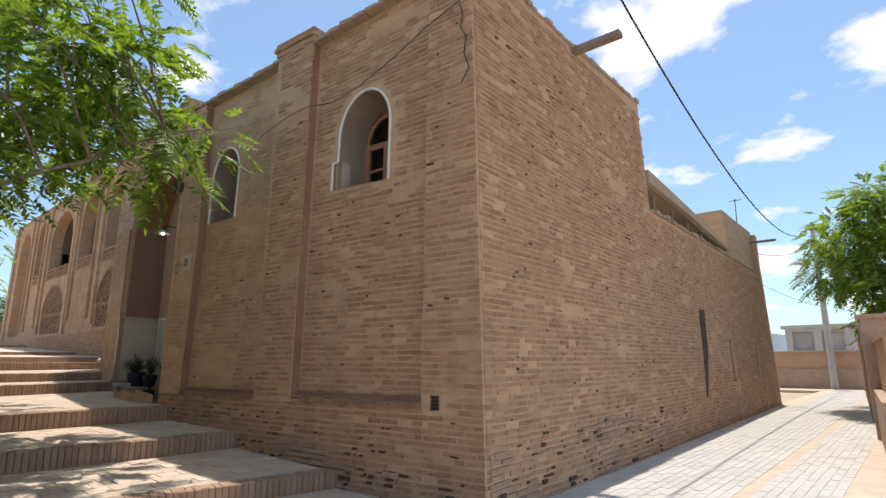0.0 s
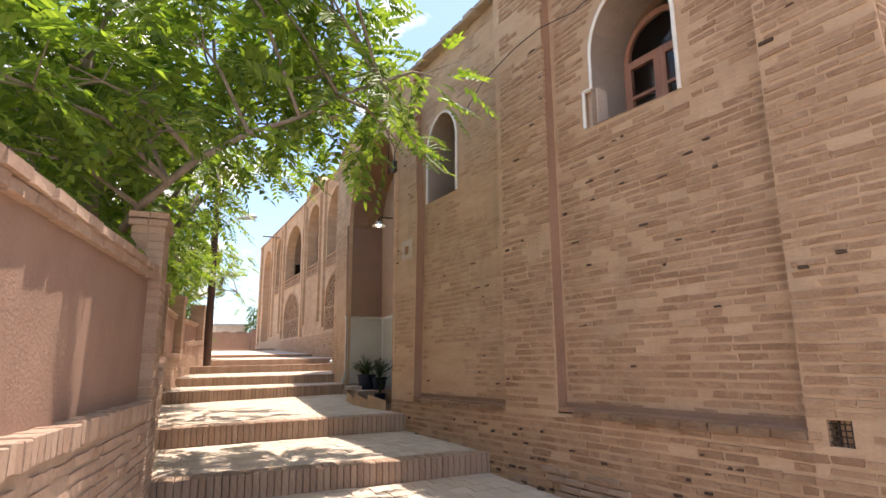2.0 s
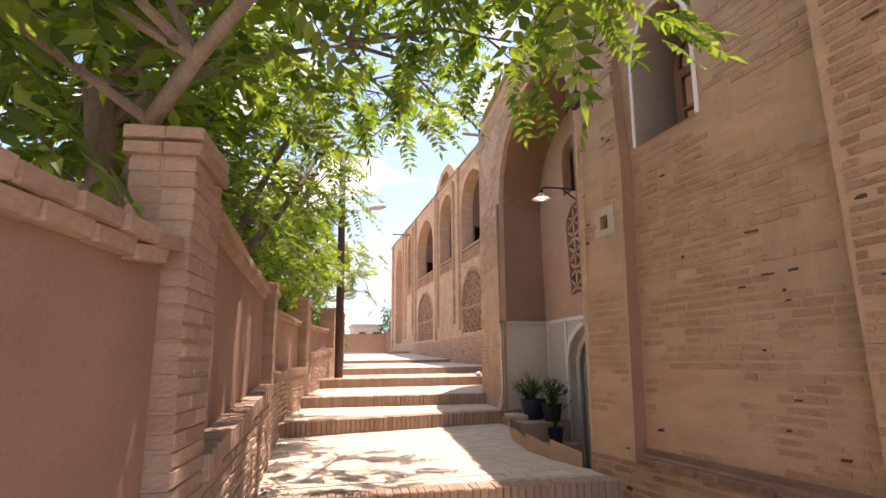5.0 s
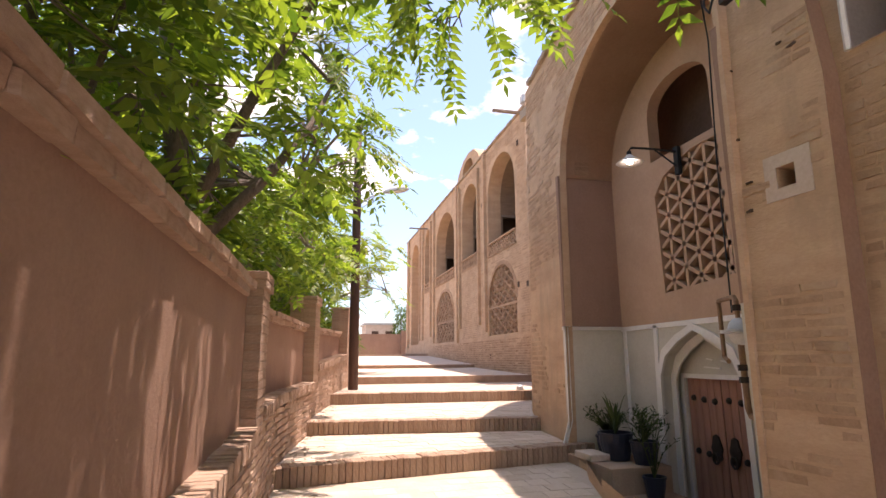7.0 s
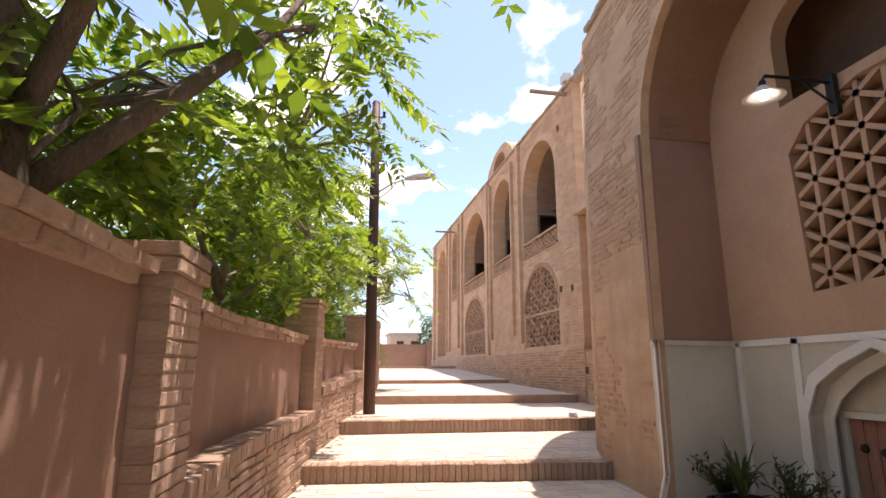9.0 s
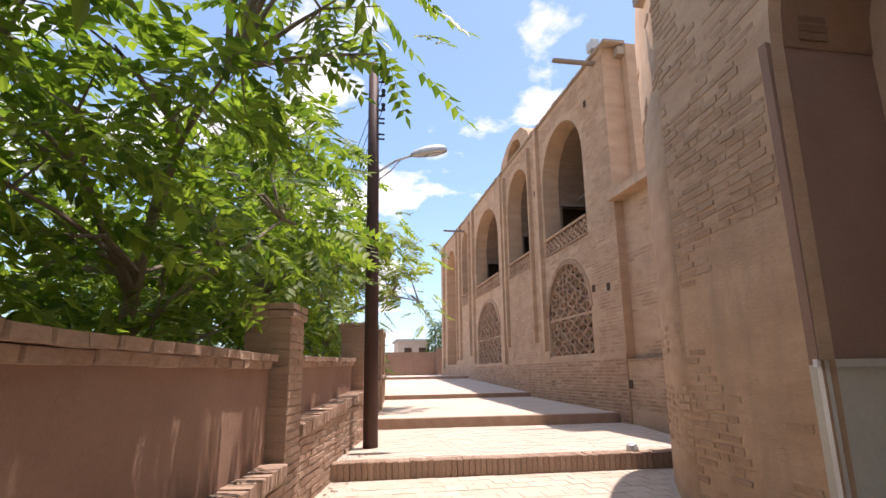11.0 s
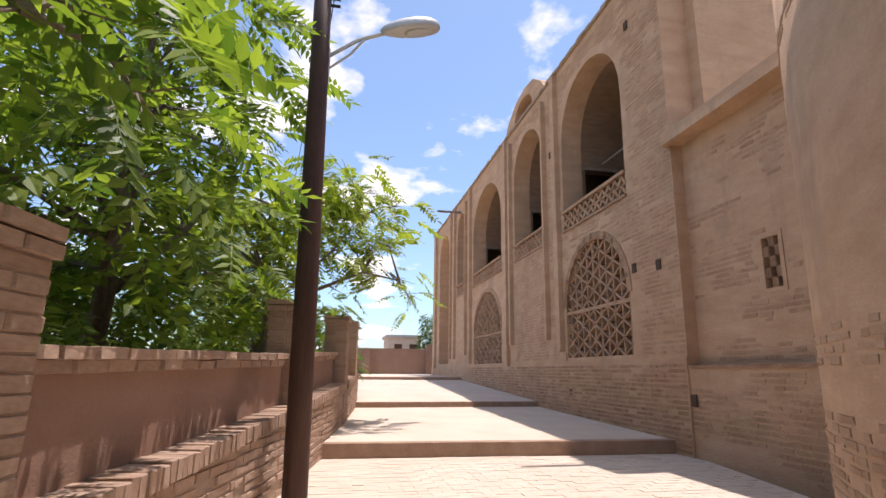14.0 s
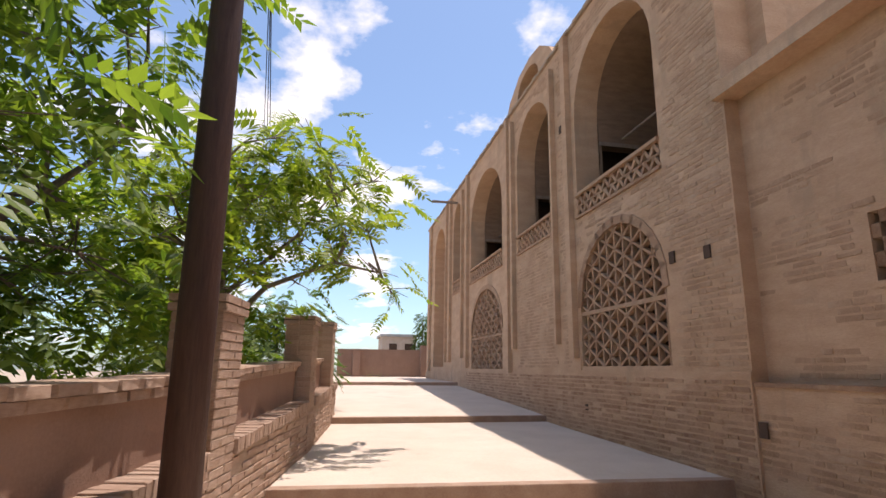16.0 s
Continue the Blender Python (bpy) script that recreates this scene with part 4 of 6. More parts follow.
part("housing", box(-19.2, -18.95, 6.6, 6.78, 8.84, 9.06, None, 0.015), GREYMETAL, fl)
part("stand", box(-19.1, -19.05, 6.65, 6.72, 8.66, 8.84), IRON, fl)

# wall closing the court at the far end
endw = part("wall_far", box(-40.4, -40.1, 2.9, 8.0, 1.8, 3.55), REDMUD)
tagged(endw, "low reddish plastered wall closing the court", "wall", kind="structure")
endw = part("wall_far_side", box(-40.0, -39.7, 6.75, 7.25, 1.8, 3.75), REDMUD)
tagged(endw, "plastered pier at the end of the far wall", "wall", kind="structure")
endw = part("wall_far_low", box(-40.35, -25.5, 1.9, 2.15, 1.6, 2.9), REDMUD)
tagged(endw, "low garden wall along the court", "wall", kind="structure")
endw = part("wall_far_gate", box(-40.05, -39.85, 3.6, 3.95, 1.8, 3.55), REDMUD)
tagged(endw, "gate pier in the far wall", "wall", kind="structure")


# ---- garden wall ----
FACE = [(-2.6, 0.12), (-6.45, 0.825), (-6.93, 0.88), (-11.8, 1.03), (-14.5, 1.42), (-17.5, 2.0), (-21.1, 2.52), (-24.2, 2.82)]


def lerp_at(x, table):
    """Value at x along a table of (x, value) with falling x."""
    return float(np.interp(-x, [-a for a, _ in table], [b for _, b in table]))


LEDGE_Z = [(-2.6, 1.30), (-6.5, 1.28), (-6.93, 1.5), (-10.2, 1.63), (-10.6, 1.72), (-14.1, 1.75), (-14.55, 1.98), (-17.3, 2.13), (-21, 2.28), (-24.2, 2.4)]
COPE_Z = [(-2.6, 2.2), (-6.5, 2.28), (-6.93, 2.58), (-10.2, 2.57), (-10.6, 2.52), (-14, 2.53), (-17.5, 2.6), (-20, 2.7), (-24.2, 2.85)]
FOOT_Z = [(-2.6, 0.0), (-5.8, 0.05), (-9, 0.5), (-12, 0.8), (-16, 1.2), (-24.2, 1.6)]
PIER_X = [(-6.5, -6.88, 2.71, 0.24), (-10.2, -10.6, 2.65, 0.28), (-14.1, -14.55, 2.93, 0.36), (-17.82, -18.27, 3.12, 0.34), (-20.9, -21.3, 3.28, 0.34), (-23.2, -23.6, 3.4, 0.34)]
SET_BACK = [0.09, 0.11, 0.15, 0.18, 0.18, 0.18, 0.18]


def face_y(x):
    return lerp_at(x, FACE)


def strip_wall(x0, x1, d0, d1, zlo, zhi, step=0.5):
    """A wall that follows the bends of the lane, from depth d0 to d1 behind its face, between two height tables."""
    n = max(1, int(abs(x1 - x0) / step))
    bm = bmesh.new()
    cols = []
    for i in range(n + 1):
        x = x0 + (x1 - x0) * i / n
        y = face_y(x)
        cols.append([bm.verts.new(p) for p in ((x, y - d0, zlo(x)), (x, y - d0, zhi(x)), (x, y - d1, zhi(x)), (x, y - d1, zlo(x)))])
    for a, b in zip(cols, cols[1:]):
        for k in range(4):
            bm.faces.new((a[k], a[(k + 1) % 4], b[(k + 1) % 4], b[k]))
    bm.faces.new(cols[0])
    bm.faces.new(cols[-1][::-1])
    bmesh.ops.recalc_face_normals(bm, faces=bm.faces)
    return bm


edges = [-2.6] + [x for p in PIER_X for x in p[:2]] + [-24.2]
bays = [(edges[i], edges[i + 1]) for i in range(0, len(edges), 2)]
for k, (x0, x1) in enumerate(bays):
    w = tagged(part("wall_garden_%d" % (k + 1), strip_wall(x0, x1, SET_BACK[k], SET_BACK[k] + 0.24, lambda x: lerp_at(x, FOOT_Z), lambda x: lerp_at(x, COPE_Z) - 0.1), REDMUD),
               "reddish plastered garden wall panel on a brick base", "wall", "bays of the garden wall", "structure")
    part("base", strip_wall(x0, x1, 0.012, 0.25, lambda x: lerp_at(x, FOOT_Z), lambda x: lerp_at(x, LEDGE_Z) - 0.1), GMORTAR, w, "brick base of the garden wall")
    # bricks on edge along the ledge, and the coping
    x = x0 - 0.03
    while x > x1 + 0.02:
        yaw = math.atan2(face_y(x - 0.1) - face_y(x + 0.1), -0.2) + math.pi
        piece("ledge_brick", GB, w, (x, face_y(x) - SET_BACK[k] / 2 - 0.007, lerp_at(x, LEDGE_Z) - 0.05 + random.uniform(-0.006, 0.006)), (0.057, SET_BACK[k] + 0.055 + random.uniform(-0.008, 0.012), 0.105), yaw, random.uniform(-0.02, 0.02))
        x -= 0.061
    x = x0 - 0.1
    while x > x1 + 0.08:
        for row, (dz, o) in enumerate(((-0.085, 0.0), (-0.03, 0.02))):
            piece("coping_brick", GB, w, (x - 0.1 * row, face_y(x - 0.1 * row) - 0.11 - SET_BACK[k] + o, lerp_at(x - 0.1 * row, COPE_Z) + dz + random.uniform(-0.003, 0.003)), (0.211, 0.3 + random.uniform(-0.012, 0.012), 0.053), math.atan2(face_y(x - 0.1) - face_y(x + 0.1), -0.2) + math.pi + random.uniform(-0.012, 0.012), random.uniform(-0.012, 0.012), math.atan2(lerp_at(x - 0.2, COPE_Z) - lerp_at(x + 0.2, COPE_Z), 0.4))
        x -= 0.215
for xa, xb, top, deep in PIER_X:
    xc = (xa + xb) / 2
    yaw = math.atan2(face_y(xb) - face_y(xa), xb - xa) + math.pi
    PM = Matrix.Translation((xc, face_y(xc), 0)) @ Matrix.Rotation(yaw, 4, "Z")
    w = abs(xb - xa)
    z = top - 0.0605 * math.ceil((top - lerp_at(xc, FOOT_Z)) / 0.0605)
    pier = tagged(part("brick_pier", box(-w / 2 + 0.009, w / 2 - 0.009, -deep + 0.009, -0.009, z, top - 0.06, PM), GMORTAR), "square brick pier of the garden wall with an overhanging cap", "pier", "piers of the garden wall")
    row = 0
    while z < top - 0.01:
        o = 0.02 if z > top - 0.15 else 0.0
        cut = w * (0.62 if row % 2 else 0.38)
        for x0, x1 in ((-w / 2, -w / 2 + cut), (-w / 2 + cut, w / 2)):
            for sy in (0, 1):
                c = PM @ Vector(((x0 + x1) / 2 + o * (0.5 if x0 > -w / 2 else -0.5), -deep * (0.25 + sy * 0.5) + (o / 2 if sy == 0 else -o / 2), z + 0.028))
                piece("brick", GB, pier, c, (x1 - x0 - 0.006 + o, deep / 2 - 0.004 + random.uniform(-0.004, 0.006) + o, 0.051 + random.uniform(-0.003, 0.003)), yaw + random.uniform(-0.01, 0.01))
        z += 0.0605
        row += 1

# ---- street lamp pole ----
pole = empty("street_lamp", "rust-brown steel pole with a grey street lamp", "street lamp")
bm = bmesh.new()
tube(bm, [(-16.93, 2.11, 1.3), (-16.9, 2.1, 3.0), (-16.85, 2.09, 5.0), (-16.82, 2.08, 6.7)], [0.095, 0.09, 0.08, 0.068], 14)
part("pole", bm, POLEM, pole, smooth=True)
part("pole_cap", lathe([(0.0, 0.05), (0.05, 0.04), (0.072, 0.0), (0.0, -0.01)], 14, Matrix.Translation((-16.82, 2.08, 6.7))), POLEM, pole)
bm = bmesh.new()
tube(bm, [(-16.85, 2.17, 5.1), (-16.82, 2.4, 5.26), (-16.78, 2.62, 5.33)], 0.018, 8)
tube(bm, [(-16.85, 2.17, 4.98), (-16.83, 2.34, 5.12), (-16.81, 2.46, 5.27)], 0.011, 8)
tube(bm, [(-16.85, 2.165, 4.85), (-16.85, 2.165, 5.15)], 0.014, 6)
part("arm", bm, GREYMETAL, pole)
bm = bmesh.new()
bmesh.ops.create_uvsphere(bm, u_segments=18, v_segments=10, radius=1.0)
LM = Matrix.Translation((-16.72, 2.85, 5.37)) @ Euler((0.22, 0, 0)).to_matrix().to_4x4()
for v in bm.verts:
    c = v.co
    taper = 0.75 + 0.35 * (c.y + 1) / 2
    v.co = LM @ Vector((c.x * 0.11 * taper, c.y * 0.27, max(c.z, -0.4) * 0.1 * taper))
part("lamp_head", bm, GREYMETAL, pole, "pale grey street lamp head", True)
bm = bmesh.new()
bmesh.ops.create_uvsphere(bm, u_segments=14, v_segments=8, radius=1.0)
for v in bm.verts:
    v.co = LM @ Vector((v.co.x * 0.06, 0.07 + v.co.y * 0.13, -0.038 + min(v.co.z, 0.1) * 0.03))
part("lamp_glass", bm, GREYMETAL, pole, "dull lamp glass", True)
for k, z in enumerate((6.5, 6.28, 6.06)):
    part("insulator", lathe([(0.0, -0.05), (0.03, -0.05), (0.03, -0.02), (0.018, 0), (0.03, 0.02), (0.03, 0.05), (0.0, 0.05)], 10, Matrix.Translation((-16.82, 2.22, z))), BLACK, pole)
    part("bracket", box(-16.835, -16.805, 2.12, 2.22, z - 0.06, z - 0.045), IRON, pole)
for z in (5.88, 5.81, 5.64, 5.57):
    part("pin", box(-16.83, -16.81, 2.13, 2.24, z - 0.01, z + 0.01), BLACK, pole)
bm = bmesh.new()
for z, e in ((6.5, (-45, -1.5, 7.4)), (6.28, (-45, -1.2, 7.1)), (6.06, (-45, -0.9, 6.8))):
    p0, p1 = Vector((-16.82, 2.22, z)), Vector(e)
    tube(bm, [p0.lerp(p1, t) - Vector((0, 0, 1.6 * t * (1 - t))) for t in [k / 10 for k in range(11)]], 0.006, 5)
tagged(part("overhead_wire", bm, BLACK), "three thin black overhead wires", "wire")
bm = bmesh.new()
tube(bm, [(-3.3 + 0.025 * (31.5 - y), y, 7.0 - 0.1696 * (y - 7.5) + 0.01183 * (y - 7.5) * (y - 14.4)) for y in np.linspace(-4, 31.5, 28)], 0.016, 6)
tube(bm, [Vector((-3.2, 31.5, 7.0)).lerp(Vector((-3.8, 20.6, 5.0)), t) - Vector((0, 0, 1.2 * t * (1 - t))) for t in [k / 8 for k in range(9)]], 0.01, 5)
tube(bm, [Vector((-3.2, 31.5, 3.9)).lerp(Vector((-3.8, 20.6, 4.0)), t) - Vector((0, 0, 0.5 * t * (1 - t))) for t in [k / 8 for k in range(9)]], 0.008, 5)
tagged(part("overhead_wire", bm, BLACK), "black twisted overhead cable across the lane", "wire")

# ---- wall lamp, meter and pots at the portal ----
lamp = empty("wall_lamp", "lit wall lamp with a white enamel shade on a black arm", "wall lamp")
S0 = Vector((-10.98, 4.37, 4.02))
part("shade", lathe([(0.012, 0.05), (0.03, 0.045), (0.05, 0.02), (0.1, -0.015), (0.135, -0.035), (0.13, -0.04), (0.09, -0.018), (0.03, 0.01), (0.0, 0.012)], 24, Matrix.Translation(S0)), WHITE, lamp, "white enamel shade", True)
bm = bmesh.new()
bmesh.ops.create_uvsphere(bm, u_segments=14, v_segments=10, radius=0.035, matrix=Matrix.Translation(S0 - Vector((0, 0, 0.02))))
part("bulb", bm, BULB, lamp, "glowing bulb", True)
bm = bmesh.new()
tube(bm, [S0 + Vector((0, 0, 0.03)), S0 + Vector((0, 0, 0.09)), S0 + Vector((0, 0.03, 0.13)), S0 + Vector((0.0, 0.3, 0.14)), S0 + Vector((0.02, 0.57, 0.12))], 0.012, 8)
tube(bm, [S0 + Vector((0.0, 0.3, 0.135)), S0 + Vector((0.02, 0.57, -0.06))], 0.009, 6)
part("arm", bm, BLACK, lamp)
part("wall_plate", box(-11.0, -10.93, 4.9, 4.945, 3.9, 4.2, None, 0.008), BLACK, lamp)
part("socket", lathe([(0.0, 0.09), (0.022, 0.085), (0.026, 0.03), (0.0, 0.03)], 12, Matrix.Translation(S0)), BLACK, lamp)

meter = empty("gas_meter", "grey gas regulator on rusty yellow pipes", "gas meter")
MX, MY = -9.5, 4.12
bm = bmesh.new()
bmesh.ops.create_uvsphere(bm, u_segments=16, v_segments=10, radius=0.095, matrix=Matrix.Translation((MX, MY, 2.22)) @ Matrix.Diagonal((1, 0.6, 1, 1)))
part("regulator", bm, GREYMETAL, meter, "grey disc-shaped regulator", True)
part("flange", lathe([(0.0, 0.06), (0.12, 0.05), (0.12, 0.03), (0.0, 0.02)], 14, Matrix.Translation((MX, MY, 2.18))), GREYMETAL, meter)
bm = bmesh.new()
tube(bm, [(MX, MY, 2.3), (MX, MY, 2.43), (MX - 0.04, MY + 0.02, 2.46), (MX - 0.4, MY + 0.2, 2.47), (MX - 0.42, MY + 0.22, 2.42), (MX - 0.42, MY + 0.22, 2.05), (MX - 0.3, MY + 0.15, 2.02)], 0.017, 8)
part("upper_pipe", bm, RUSTPIPE, meter)
bm = bmesh.new()
tube(bm, [(MX, MY, 2.15), (MX, MY, 1.72), (MX + 0.02, MY, 1.67), (MX + 0.2, MY - 0.05, 1.66)], 0.022, 8)
part("lower_pipe", bm, RUSTPIPE, meter)
for z in (1.98, 1.9, 2.38):
    part("coupling", lathe([(0.0, 0.02), (0.036, 0.02), (0.036, -0.02), (0.0, -0.02)], 8, Matrix.Translation((MX, MY, z))), IRON, meter)
bm = bmesh.new()
tube(bm, [(-9.3, 3.95, 5.5), (-9.5, 4.1, 4.9), (-9.57, 4.2, 4.46), (-9.62, 4.2, 3.5), (-9.64, 4.2, 2.36)], 0.006, 6)
tube(bm, [(-9.05, 3.78, 5.6), (-9.08, 3.78, 4.95), (-9.1, 3.77, 4.35), (-9.05, 3.76, 4.27), (-9.0, 3.76, 4.36)], 0.008, 6)
tube(bm, [(-8.6, 3.95, 5.5), (-8.66, 3.9, 4.9), (-8.85, 3.78, 4.6), (-8.87, 3.77, 4.3)], 0.008, 6)
tagged(part("hanging_cable", bm, BLACK), "black cables hanging down the portal jamb", "cable")

jb = part("junction_box", box(-0.05, 0.05, -0.06, 0.0, 4.28, 4.45, Matrix.Translation((-8.93, 3.83, 0)), 0.01), IRON)
tagged(jb, "small dark cable junction box on the house wall", "junction box")
planter = empty("planter", "stepped brick planter ledge at the sunken entrance", "planter")
part("ledge", box(-12.2, -11.25, 4.1, 4.75, 0.05, 1.02, None, 0.01), SOLDIER, planter)
part("step", box(-11.25, -10.95, 4.15, 4.75, 0.05, 0.78, None, 0.01), SOLDIER, planter)
part("stone", box(-11.95, -11.6, 4.08, 4.3, 1.02, 1.09, None, 0.012), NICHE, planter, "pale stone slab")
def strap_leaves(o, n, rng, reach):
    """Long arching strap leaves from one crown."""
    bm = bmesh.new()
    for _ in range(n):
        a, L = rng.uniform(0, 6.28), reach * rng.uniform(0.6, 1.0)
        d = Vector((math.cos(a), math.sin(a), 0))
        out = rng.uniform(0.25, 0.75)
        pts = [o + d * L * out * t + Vector((0, 0, L * (1.5 * t - 1.15 * out * 1.6 * t * t))) for t in (0, 0.2, 0.4, 0.6, 0.8, 1)]
        sd = Vector((-d.y, d.x, 0))
        vs = [(bm.verts.new(p - sd * w), bm.verts.new(p + sd * w)) for p, w in zip(pts, (0.007, 0.012, 0.013, 0.011, 0.007, 0.001))]
        for (a0, a1), (b0, b1) in zip(vs, vs[1:]):
            bm.faces.new((a0, a1, b1, b0))
    return bm


def bush(o, n, rng, spread, rise):
    """A thin-stemmed bush with small narrow leaves."""
    bm = bmesh.new()
    for _ in range(n):
        a, L = rng.uniform(0, 6.28), rise * rng.uniform(0.5, 1.0)
        d = Vector((math.cos(a), math.sin(a), 0)) * spread * rng.uniform(0.2, 1.0)
        tip = o + d + Vector((0, 0, L))
        mid = o + d * 0.35 + Vector((0, 0, L * 0.6))
        tube(bm, [o, mid, tip], [0.006, 0.004, 0.002], 4)
        for k in range(12):
            t = 0.25 + 0.75 * k / 11
            c = o.lerp(mid, t * 2) if t < 0.5 else mid.lerp(tip, t * 2 - 1)
            e = Vector((rng.uniform(-1, 1), rng.uniform(-1, 1), rng.uniform(-0.2, 0.9))).normalized() * rng.uniform(0.04, 0.08)
            sd = e.cross(Vector((0.3, 0.2, 1))).normalized() * 0.011
            bm.faces.new([bm.verts.new(p) for p in (c, c + e * 0.5 + sd, c + e, c + e * 0.5 - sd)])
    return bm


rp = random.Random(31)
for x, y, r, h, kind in ((-11.68, 4.42, 0.17, 0.25, "strap"), (-11.38, 4.55, 0.13, 0.2, "bush"), (-11.98, 4.5, 0.12, 0.18, "bush"), (-11.1, 4.45, 0.1, 0.17, "sprig")):
    base = 0.78 if kind == "sprig" else 1.02
    o = Vector((x, y, base + h))
    pot = empty("flower_pot", {"strap": "dark blue glazed pot with arching strap leaves", "bush": "dark pot with a tangled small-leaved bush", "sprig": "small dark pot with thin leafy sprigs"}[kind], "potted plant", "pots at the entrance")
    part("pot", lathe([(0.0, 0), (r * 0.75, 0), (r * 0.98, h * 0.7), (r, h), (r * 1.08, h), (r * 1.08, h + 0.02), (r * 0.9, h + 0.02), (r * 0.88, h - 0.03), (0.0, h - 0.03)], 18, Matrix.Translation((x, y, base))), POTM, pot, smooth=False)
    if kind == "strap":
        bm = strap_leaves(o, 26, rp, 0.5)
    elif kind == "bush":
        bm = bush(o, 26, rp, 0.3, 0.34)
    else:
        bm = bush(o, 7, rp, 0.3, 0.62)
    part("foliage", bm, DRYLEAF, pot, "thin dark leaves")
stone = lathe([(0.0, 0.0), (0.06, 0.01), (0.07, 0.05), (0.05, 0.1), (0.0, 0.12)], 9, Matrix.Translation((-15.72, 4.98, 1.475)) @ Euler((0.3, 0.2, 0)).to_matrix().to_4x4())
tagged(part("stone", stone, GREYMETAL), "small pale stone by the wall foot", "stone")


# ---- trees ----
def cross(a, b):
    return np.stack((a[:, 1] * b[:, 2] - a[:, 2] * b[:, 1], a[:, 2] * b[:, 0] - a[:, 0] * b[:, 2], a[:, 0] * b[:, 1] - a[:, 1] * b[:, 0]), 1)


def unit(a):
    return a / (np.sqrt((a * a).sum(1, keepdims=True)) + 1e-9)


def leaf_cloud(clumps, density, size, seed, floor_over_lane=3.05):
    """Pinnate leaves in uneven clumps: paired leaflets along drooping stalks, as vertices and quads."""
    rng = np.random.default_rng(seed)
    centre, radius = [], []
    for cx, cy, cz, r in clumps:
        n = int(density * r * r * 4.4 * rng.uniform(0.6, 1.3))
        centre += [(cx, cy, cz)] * n
        radius += [r] * n
    centre, radius = np.array(centre), np.array(radius)[:, None]
    n = len(centre)
    d = unit(rng.normal(size=(n, 3)))
    o = centre + d * radius * rng.uniform(0.25, 1.0, (n, 1)) ** 0.6 * np.array((1, 1, 0.75))
    fy = np.interp(-o[:, 0], [-a for a, _ in FACE], [b for _, b in FACE])
    keep = ~((o[:, 1] > fy - 0.5) & (o[:, 2] < floor_over_lane))
    o, d = o[keep], d[keep]
    n = len(o)
    out = d * np.array((1, 1, 0.3)) + rng.normal(size=(n, 3)) * 0.35
    out[:, 2] -= 0.25
    out = unit(out)
    L = size * rng.uniform(0.65, 1.25, (n, 1))
    side = unit(cross(out, np.tile((0.0, 0.0, 1.0), (n, 1))))
    up = cross(side, out)
    roll = rng.normal(size=(n, 1)) * 0.4
    side, up = side * np.cos(roll) + up * np.sin(roll), up * np.cos(roll) - side * np.sin(roll)
    down = np.array((0, 0, 1.0))
    quads = []
    pairs = 7
    for k in range(pairs):
        t = 0.18 + 0.82 * (k + 0.5) / pairs
        c = o + out * L * t - down * 0.35 * L * t * t
        for s in (-1, 1):
            ll = L * 0.36 * (1 - 0.45 * abs(t - 0.45)) * rng.uniform(0.75, 1.1, (n, 1))
            ax = unit(side * s * 0.9 + out * 0.42 - up * rng.uniform(-0.05, 0.35, (n, 1)))
            w = unit(cross(ax, up)) * ll * 0.23
            quads.append(np.stack((c, c + ax * ll * 0.36 + w, c + ax * ll - up * ll * 0.12, c + ax * ll * 0.36 - w), 1))
    c = o + out * L - down * 0.35 * L
    quads.append(np.stack((c, c + out * L * 0.12 + side * L * 0.05, c + out * L * 0.3 - up * L * 0.05, c + out * L * 0.12 - side * L * 0.05), 1))
    # thin stalk
    e = o + out * L - down * 0.35 * L
    mid = o + out * L * 0.5 - down * 0.0875 * L
    quads.append(np.stack((o - side * 0.003, mid - side * 0.003, mid + side * 0.003, o + side * 0.003), 1))
    quads.append(np.stack((mid - side * 0.003, e - side * 0.001, e + side * 0.001, mid + side * 0.003), 1))
    V = np.stack(quads, 1).reshape(-1, 3)
    return V, np.arange(len(V)).reshape(-1, 4)


